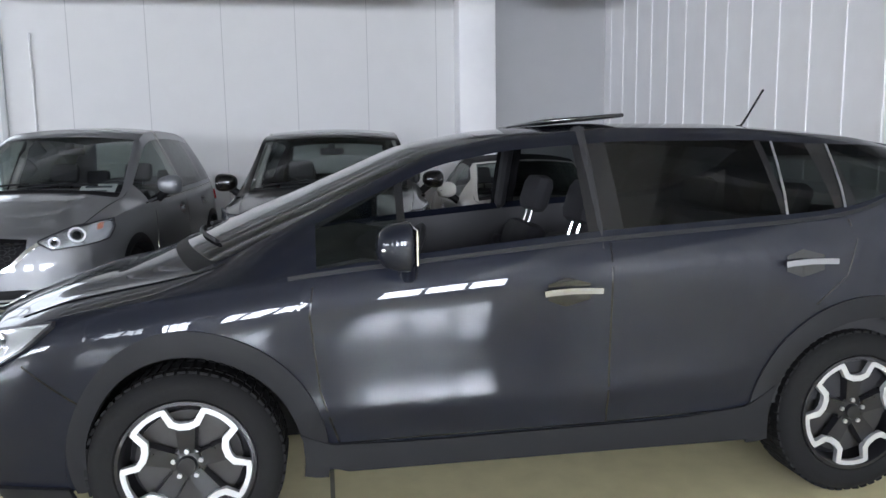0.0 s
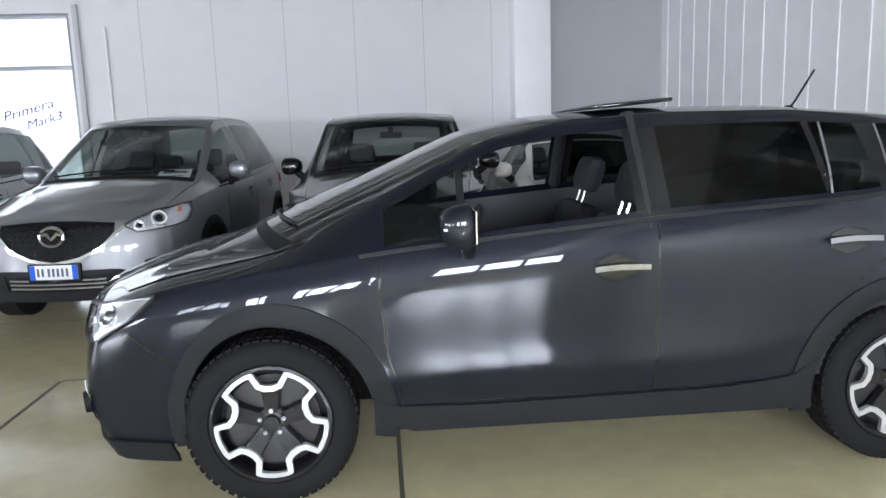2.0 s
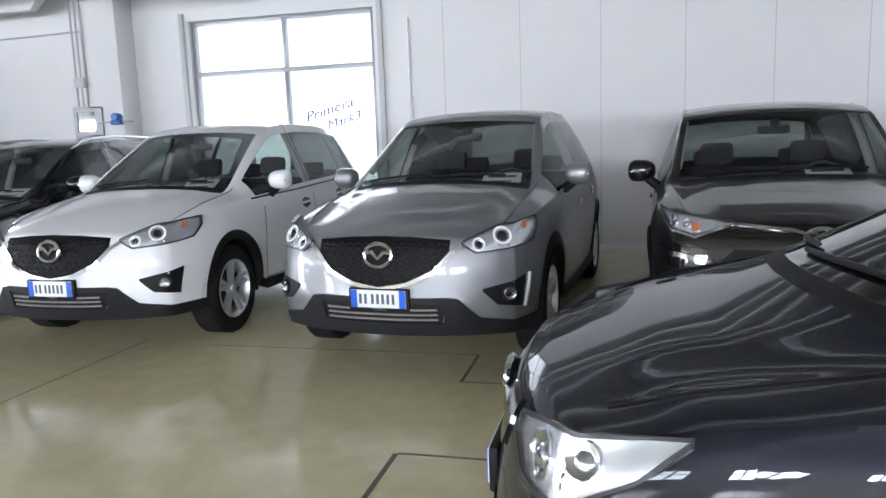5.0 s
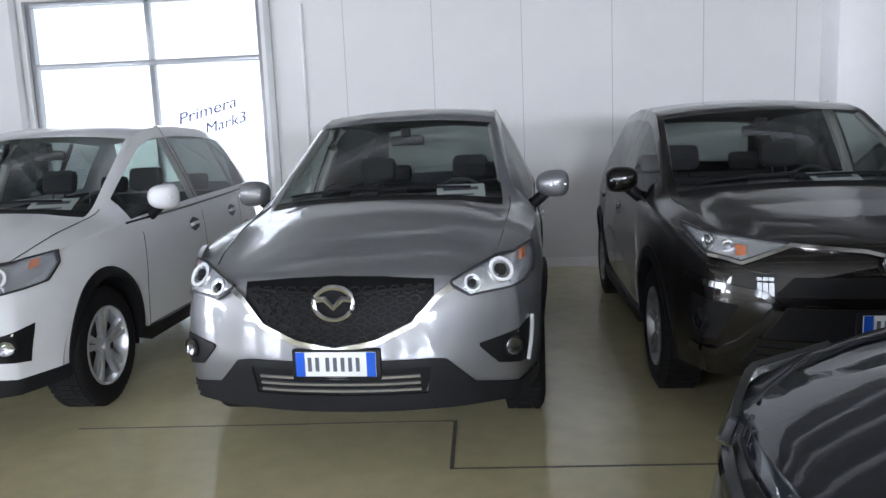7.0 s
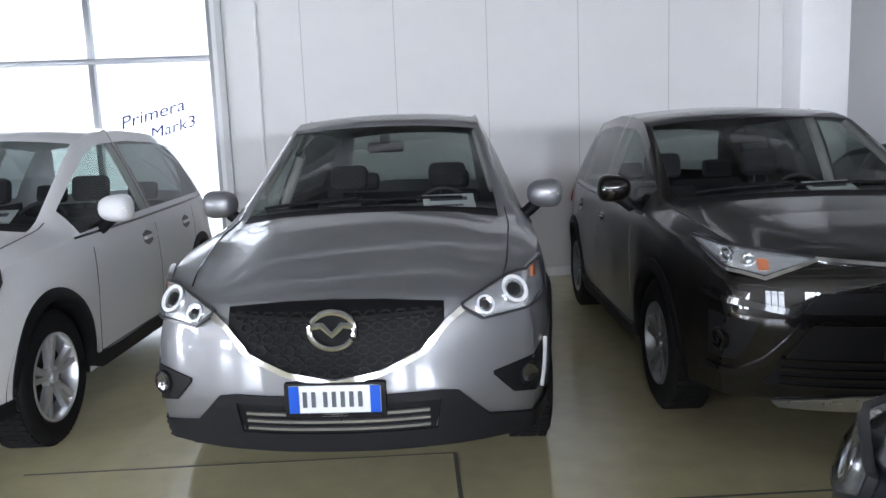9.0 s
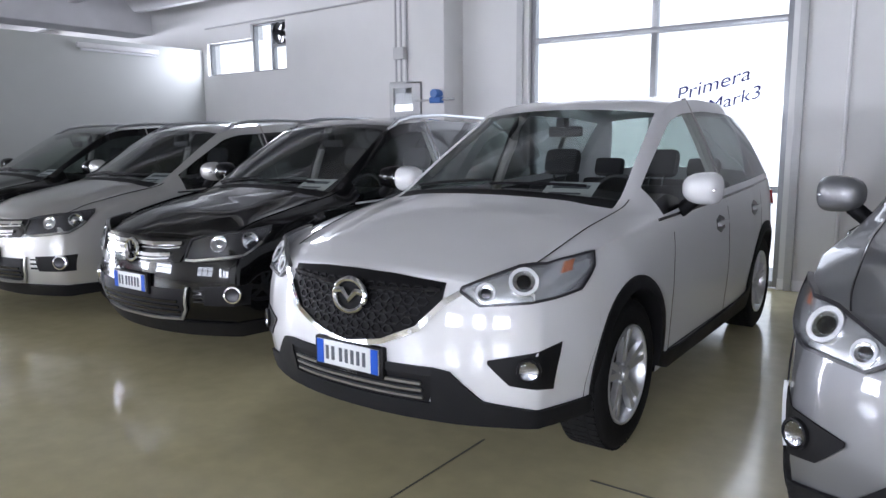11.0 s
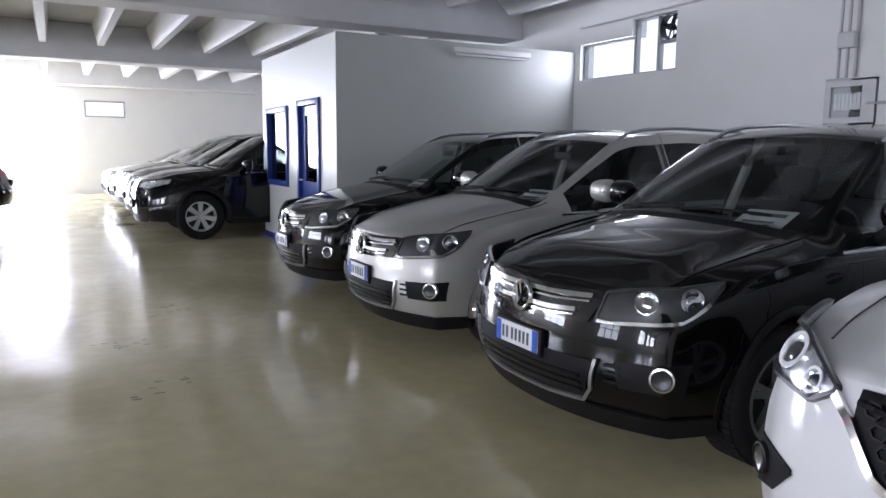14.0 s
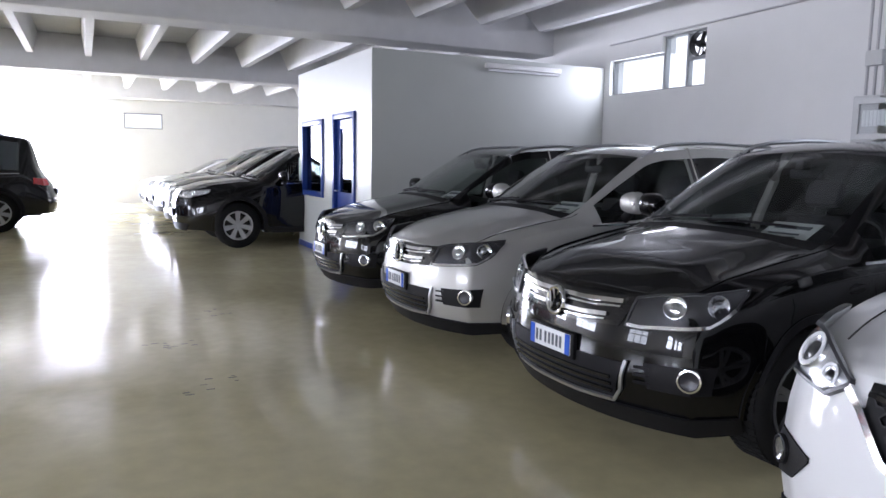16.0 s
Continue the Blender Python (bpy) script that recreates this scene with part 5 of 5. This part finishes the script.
def rav_like(m):
    s = dict(SUV)
    s.update(length=4.6, half=0.92, wheelbase=2.66, front_hub=0.95, radius=0.36, rim=0.225, style="ten_dark",
             lean=((0.18, 0.12), (0.3, 0.05), (0.5, 0.02), (0.66, 0.0), (0.85, 0.03), (0.95, 0.08), (1.03, 0.16)),
             top=((0, 0.94), (0.1, 0.98), (0.35, 1.03), (0.8, 1.095), (1.15, 1.145), (1.22, 1.16), (2.0, 1.62), (2.2, 1.675), (2.8, 1.72), (3.6, 1.69), (4.0, 1.62), (4.15, 1.56), (4.45, 1.15), (4.55, 1.0), (4.6, 0.93)),
             edge=((0, 0.70), (0.3, 0.76), (1.0, 0.82), (1.3, 0.83), (2.1, 0.735), (2.6, 0.72), (3.6, 0.69), (4.1, 0.65), (4.4, 0.72), (4.6, 0.68)),
             belt=((0, 0.84), (0.2, 0.93), (0.5, 0.98), (0.8, 1.01), (1.3, 1.05), (2.2, 1.07), (3.4, 1.11), (4.1, 1.14), (4.4, 1.0), (4.6, 0.86)),
             mirror_at=(1.62, 1.16), trim_mat=M["gloss_black"], cowl=1.22, roof_front=1.98, rear_glass=(4.1, 4.42), 
             side_glass=[(1.38, 2.45, "front_glass"), (2.55, 3.35, "rear_glass_a"), (3.43, 3.9, "rear_glass_b")])
    car, sh = build_car(s, m, "dark brown SUV with slanted chrome headlamps", P_BROWN, "cars along the wall")
    f = sh.front
    headlamp(car, sh, [(0.45, 0.942), (0.62, 0.965), (0.8, 0.99), (1.02, 1.02)], [(0.45, 0.93), (0.55, 0.895), (0.64, 0.86), (0.81, 0.905), (0.92, 0.955), (1.02, 1.0)], [(0.78, 0.945, 0.036), (0.69, 0.93, 0.03)], ([(0.62, 0.93), (0.66, 0.935)], [(0.62, 0.89), (0.66, 0.885)]), False, False, [(0.44, 0.93), (0.55, 0.888), (0.64, 0.852), (0.8, 0.895), (0.95, 0.965)])
    mesh("grille_bar", *ribbon(f, dense([(-0.45, 0.935), (-0.15, 0.908), (0, 0.87), (0.15, 0.908), (0.45, 0.935)], 0.04), 0.016, 0.004, 0.016), M["chrome"], car, "chrome grille bar")
    mesh("grille", *strip(f, [(-0.44, 0.80), (0.44, 0.80)], [(-0.52, 0.71), (0.52, 0.71)], 0.002, 0.006, 18, 3), M["black_plastic"], car)
    badge(car, sh, 0.86, 0.085, 0.058, "oval")
    mesh("lower_intake", *strip(f, [(-0.47, 0.66), (0.47, 0.66)], [(-0.64, 0.38), (0.64, 0.38)], 0.002, 0.006, 18, 4), M["black_plastic"], car)
    for z in (0.38, 0.42, 0.46, 0.5):
        mesh("intake_slat", *ribbon(f, dense([(-0.58, z), (0.58, z)], 0.06), 0.016, 0.008, 0.014), M["gloss_black"], car)
    for sg in (1, -1):
        d = ribbon(f, dense([(0.95, 0.775), (0.72, 0.745), (0.56, 0.715), (0.505, 0.67), (0.56, 0.58), (0.64, 0.48), (0.74, 0.42), (0.9, 0.43)], 0.03), 0.03, 0.004, 0.014)
        mesh("bumper_blade", *(d if sg > 0 else mirrored(d)), M["gloss_black"], car)
        d = strip(f, [(0.66, 0.66), (0.9, 0.69)], [(0.74, 0.48), (0.9, 0.48)], 0.001, 0.004, 6, 3)
        mesh("fog_recess", *(d if sg > 0 else mirrored(d)), M["black_plastic"], car)
    fog_lamp(car, sh, 0.82, 0.568, 0.044)
    mesh("skid_plate", *strip(f, [(-0.6, 0.3), (-0.3, 0.345), (0.3, 0.345), (0.6, 0.3)], [(-0.57, 0.275), (-0.3, 0.275), (0.3, 0.275), (0.57, 0.275)], 0.003, 0.016, 20, 3), M["satin"], car, "satin silver skid plate")
    plate(sh, car, 0.585, f)
    return sh, s


m = pose(2.5, 0.11, 0, 0, 0, -3)
sh, s = rav_like(m)
place_sheet(m, sh, s, 0.3)

# graphite crossover standing across, nearest
XV = dict(SUV)
XV.update(name="crossover_car", length=4.45, half=0.885, wheelbase=2.675, front_hub=0.918, radius=0.345, rim=0.24, style="zigzag", gap=0.078, flare=0.028, flare_z=0.74, dome=0.01,
          sill=((0, 0.24), (0.3, 0.27), (1.3, 0.29), (3.2, 0.30), (4.2, 0.32), (4.45, 0.36)), ridges=((((1.2, 0.5), (2.45, 0.51), (2.95, 0.545), (3.2, 0.6)), 0.02, 0.06, 0.03),),
          crown=((0, 0.03), (0.4, 0.04), (1.2, 0.05), (1.6, 0.035), (2.2, 0.04), (4.0, 0.04), (4.45, 0.03)),
          top=((0, 0.84), (0.12, 0.895), (0.35, 0.965), (0.8, 1.035), (0.98, 1.07), (1.05, 1.09), (1.87, 1.485), (2.15, 1.545), (2.6, 1.575), (3.2, 1.57), (3.75, 1.525), (4.02, 1.475), (4.08, 1.44), (4.3, 1.1), (4.4, 0.96), (4.45, 0.9)),
          belt=((0, 0.79), (0.2, 0.875), (0.5, 0.92), (0.8, 0.955), (1.2, 1.0), (1.45, 1.03), (2.45, 1.115), (3.4, 1.17), (3.6, 1.2), (3.92, 1.35), (4.02, 1.3), (4.25, 1.05), (4.45, 0.82)),
          edge=((0, 0.68), (0.3, 0.75), (1.0, 0.80), (1.2, 0.80), (2.0, 0.665), (2.6, 0.655), (3.6, 0.63), (4.1, 0.60), (4.3, 0.68), (4.45, 0.66)),
          lean=((0.18, 0.13), (0.3, 0.05), (0.45, 0.0), (0.6, 0.02), (0.72, 0.05), (0.85, 0.1), (0.95, 0.18)), bow=0.27,
          form=((0, 0.95), (0.1, 0.965), (0.26, 0.972), (0.5, 0.987), (0.72, 0.998), (0.82, 1.0), (0.9, 0.994), (1.0, 0.955)),
          cowl=1.05, roof_front=1.86, rear_glass=(4.06, 4.28), screen_bow=0.22, foot_mat=P_GRAPH, side_glass=[(1.4, 1.7, "front_quarter"), (1.73, 2.42, "front_glass"), (2.56, 3.22, "rear_glass_a"), (3.25, 3.46, "rear_glass_b"), (3.56, 3.9, "rear_glass_c")],
          open=(("front_glass", 1), ("front_glass", -1)), side_tint=G_TINT, mirror_at=(1.72, 1.10), clad=M["grey_plastic"], clad_w=0.085, sill_h=0.1, lining=M["dash"], trim_mat=M["grey_plastic"], mirror_mat=P_GRAPH, handle_mat=M["dark_chrome"],
          seams=[[(1.462, 0.395), (1.4, 0.6), (1.372, 0.88), (1.386, 0.98)], [(2.49, 0.4), (2.5, 1.1)], [(3.5, 1.16), (3.525, 1.08), (3.48, 0.94), (3.35, 0.83)], [(0.195, 0.735), (0.5, 0.59)], [(1.462, 0.394), (2.43, 0.396), (3.0, 0.41)]],
          handles=[(2.335, 0.925), (3.3, 0.997)], tail=(((0.55, 1.0), (0.85, 1.0), (0.98, 1.0)), ((0.55, 0.84), (0.85, 0.84), (0.98, 0.88))), seat_z=0.26)
m = pose(1.075, -1.945, 0, 0, 0, -90.3)
car, sh = build_car(XV, m, "graphite blue crossover with open front window", P_GRAPH)
f = sh.front
headlamp(car, sh, [(0.5, 0.80), (0.66, 0.838), (0.82, 0.862), (0.99, 0.88)], [(0.5, 0.75), (0.62, 0.70), (0.69, 0.695), (0.785, 0.705), (0.86, 0.765), (0.99, 0.87)], [(0.66, 0.765, 0.055), (0.78, 0.80, 0.042)], None, False, False)
mesh("grille", *strip(f, [(-0.42, 0.80), (0.42, 0.80)], [(-0.34, 0.64), (0.34, 0.64)], 0.001, 0.008, 16, 4), M["gloss_black"], car, "gloss black grille")
mesh("grille_bar", *ribbon(f, dense([(-0.44, 0.75), (-0.1, 0.725), (0.1, 0.725), (0.44, 0.75)], 0.04), 0.022, 0.008, 0.016), M["chrome"], car, "chrome grille wing")
badge(car, sh, 0.73, 0.07, 0.045, "oval")
mesh("lower_intake", *strip(f, [(-0.45, 0.45), (0.45, 0.45)], [(-0.5, 0.3), (0.5, 0.3)], 0.002, 0.006, 16, 3), M["black_plastic"], car)
for sg in (1, -1):
    d = strip(f, [(0.54, 0.47), (0.76, 0.48)], [(0.56, 0.36), (0.74, 0.37)], 0.001, 0.005, 8, 3)
    mesh("fog_recess", *(d if sg > 0 else mirrored(d)), M["gloss_black"], car)
fog_lamp(car, sh, 0.66, 0.42, 0.038)
mesh("lower_trim", *strip(f, [(-1.04, 0.285), (0, 0.28), (1.04, 0.285)], [(-1.04, 0.2), (0, 0.195), (1.04, 0.2)], 0.003, 0.016, 30, 3), M["grey_plastic"], car, "dark plastic lower bumper")
plate(sh, car, 0.5, f)
# sunroof tilted up, roof aerial, spoiler, chrome pillar strips
mesh("sunroof", *moved(box_data(-0.42, 0.42, 0.0, 0.36, 0.0, 0.018, 0.006), pose(0, 2.37, 1.563, 4)), M["gloss_black"], car, "dark glass sunroof tilted open")
mesh("aerial", *join(tube([(0, 3.52, 1.545), (0, 3.55, 1.58), (0, 3.65, 1.74)], 0.0055, 6), moved(lathe([(0, -0.02), (0.02, -0.015), (0.025, 0.0)], 12), pose(0, 3.52, 1.545, -90))), M["black_plastic"], car, "thin raked roof aerial")
mesh("spoiler", *moved(box_data(-0.49, 0.49, -0.1, 0.1, -0.06, 0.012, 0.012), pose(0, 3.92, 1.452, -9)), P_GRAPH, car)
for y in (3.24, 3.5):
    both("pillar_strip", car, ribbon(lambda a, b, o=0.0: Vector((sh.section(a)[GLASS + round(b)].x + 0.004 + o, sh.section(a)[GLASS + round(b)].y, sh.section(a)[GLASS + round(b)].z)), [(y + 0.02 * k, k) for k in range(4)], 0.01, 0.0, 0.003), M["satin"])

# pale convertible with a black soft top, beyond the brown SUV
CAB = dict(SUV)
CAB.update(name="convertible_car", length=3.95, half=0.86, wheelbase=2.5, front_hub=0.8, radius=0.31, rim=0.2, style="five", soft_top=True,
           top=((0, 0.74), (0.12, 0.80), (0.4, 0.9), (0.9, 0.96), (1.25, 0.99), (1.32, 1.0), (1.75, 1.34), (1.9, 1.39), (2.3, 1.42), (2.8, 1.36), (3.15, 1.2), (3.35, 1.02), (3.6, 0.96), (3.95, 0.85)),
           belt=((0, 0.6), (0.4, 0.78), (1.2, 0.9), (2.6, 0.94), (3.3, 0.93), (3.95, 0.75)),
           plan=((0, 0.8), (0.3, 0.92), (0.9, 1), (3.0, 1), (3.6, 0.94), (3.95, 0.84)),
           edge=((0, 0.68), (0.4, 0.76), (1.3, 0.80), (1.8, 0.68), (2.6, 0.66), (3.1, 0.62), (3.5, 0.72), (3.95, 0.66)),
           sill=((0, 0.2), (4, 0.22)), cowl=1.32, roof_front=1.76, rear_glass=(2.95, 3.25), side_glass=[(1.6, 2.35, "front_glass"), (2.42, 2.85, "front_glass_b")],
           mirror_at=(1.55, 1.02), seams=[[(1.4, 0.3), (1.4, 0.9)], [(2.5, 0.3), (2.5, 0.92)]], handles=[(2.3, 0.8)], tail=(((0.45, 0.8), (0.75, 0.8)), ((0.45, 0.66), (0.75, 0.66))), clad_w=0.03, seat_z=0.2, rear_plate=0.6)
car, sh = build_car(CAB, pose(4.75, 0.75, 0), "cream white convertible with a closed black soft top", paint("cream_paint", (0.72, 0.7, 0.64), 0.0, 0.35), "cars along the wall")
headlamp(car, sh, [(0.5, 0.72), (0.7, 0.74)], [(0.5, 0.58), (0.7, 0.6)], [(0.6, 0.66, 0.06)])

# far row beyond the office
BIG = dict(SUV)
BIG.update(length=4.8, half=0.94, wheelbase=2.86, front_hub=0.93, radius=0.37, rim=0.235, style="seven", trim_mat=M["chrome"], rails=(2.3, 4.0),
           top=((0, 0.95), (0.1, 1.0), (0.35, 1.06), (0.9, 1.12), (1.25, 1.14), (1.32, 1.155), (2.1, 1.66), (2.3, 1.71), (2.8, 1.74), (3.8, 1.72), (4.3, 1.66), (4.45, 1.6), (4.65, 1.15), (4.75, 1.0), (4.8, 0.95)),
           belt=((0, 0.74), (0.3, 0.86), (0.8, 0.98), (1.3, 1.05), (2.2, 1.08), (3.4, 1.1), (4.3, 1.12), (4.6, 1.0), (4.8, 0.86)),
           plan=((0, 0.82), (0.15, 0.88), (0.4, 0.95), (0.8, 0.99), (1.3, 1.0), (3.6, 1.0), (4.2, 0.97), (4.8, 0.88)), rear_glass=(4.4, 4.62), side_glass=[(1.75, 2.6, "front_glass"), (2.7, 3.55, "rear_glass_a"), (3.65, 4.2, "rear_glass_b")], edge=((0, 0.70), (0.3, 0.78), (1.0, 0.82), (1.3, 0.82), (2.1, 0.68), (4.3, 0.66), (4.8, 0.72)))
SALOON = dict(SUV)
SALOON.update(name="saloon_car", length=4.6, half=0.9, radius=0.32, rim=0.21, style="five", trim_mat=M["chrome"],
              top=((0, 0.78), (0.12, 0.83), (0.4, 0.91), (0.9, 0.97), (1.2, 1.0), (1.3, 1.02), (2.05, 1.4), (2.3, 1.45), (2.8, 1.47), (3.4, 1.43), (3.75, 1.32), (4.2, 1.08), (4.5, 1.03), (4.6, 0.95)),
              belt=((0, 0.62), (0.4, 0.78), (1.3, 0.92), (3.4, 0.97), (4.2, 0.98), (4.6, 0.85)), sill=((0, 0.19), (4.6, 0.24)), rear_glass=(3.5, 4.1), mirror_at=(1.65, 1.04),
              handles=[(2.38, 0.85), (3.2, 0.87)], side_glass=[(1.7, 2.5, "front_glass"), (2.6, 3.3, "rear_glass_a")])


def simple_face(car, sh, zl, zg, zp):
    f = sh.front
    headlamp(car, sh, [(0.42, zl + 0.03), (0.7, zl + 0.06), (0.98, zl + 0.08)], [(0.42, zl - 0.05), (0.7, zl - 0.06), (0.98, zl + 0.02)], [(0.58, zl, 0.045), (0.74, zl + 0.01, 0.045)], None, False, False)
    mesh("grille", *strip(f, [(-0.34, zg + 0.1), (0.34, zg + 0.1)], [(-0.28, zg - 0.08), (0.28, zg - 0.08)], 0.001, 0.008, 12, 3), M["gloss_black"], car)
    mesh("grille_trim", *ribbon(f, dense([(-0.35, zg + 0.11), (0.35, zg + 0.11), (0.29, zg - 0.09), (-0.29, zg - 0.09), (-0.35, zg + 0.11)], 0.04), 0.02, 0.006, 0.014), M["chrome"], car)
    mesh("grille_bar", *ribbon(f, dense([(-0.33, zg + 0.08), (0.3, zg - 0.06)], 0.05), 0.018, 0.008, 0.012), M["chrome"], car)
    mesh("lower_intake", *strip(f, [(-0.7, 0.4), (0.7, 0.4)], [(-0.6, 0.28), (0.6, 0.28)], 0.002, 0.006, 14, 3), M["black_plastic"], car)
    plate(sh, car, zp, f)


for x, y, s, mat, label, zl in ((-14.7, -0.45, BIG, P_BLACK, "large black SUV with six spoke alloys", 0.88), (-16.9, -0.4, BIG, P_BROWN, "dark SUV parked in the far row", 0.88), (-19.2, -0.4, BIG, P_SILVER, "silver SUV parked in the far row", 0.88), (-21.5, -0.4, SALOON, P_GRAPH, "dark grey saloon parked in the far row", 0.74), (-23.7, -0.4, SALOON, P_WHITE, "white saloon parked at the end of the far row", 0.74)):
    s = dict(s)
    car, sh = build_car(s, pose(x, y, 0), label, mat, "cars beyond the office")
    simple_face(car, sh, zl, zl - 0.08, zl - 0.32)
for x, y, mat, label in ((-18.4, -2.25, P_BLACK, "black SUV across the aisle, tail towards it"), (-16.4, -3.2, paint("dark_red_paint", (0.12, 0.006, 0.008), 0.4, 0.35), "dark red SUV across the aisle")):
    tall = dict(BIG)
    tall["top"] = tuple((a, z * (1.09 if z > 1.2 else 1.0)) for a, z in BIG["top"])
    turn = 0 if "tail" in label else 180
    car, sh = build_car(tall, pose(x, y - (0 if turn else 4.8), 0, 0, 0, turn), label, mat, "cars across the aisle")
    simple_face(car, sh, 0.88, 0.8, 0.56)
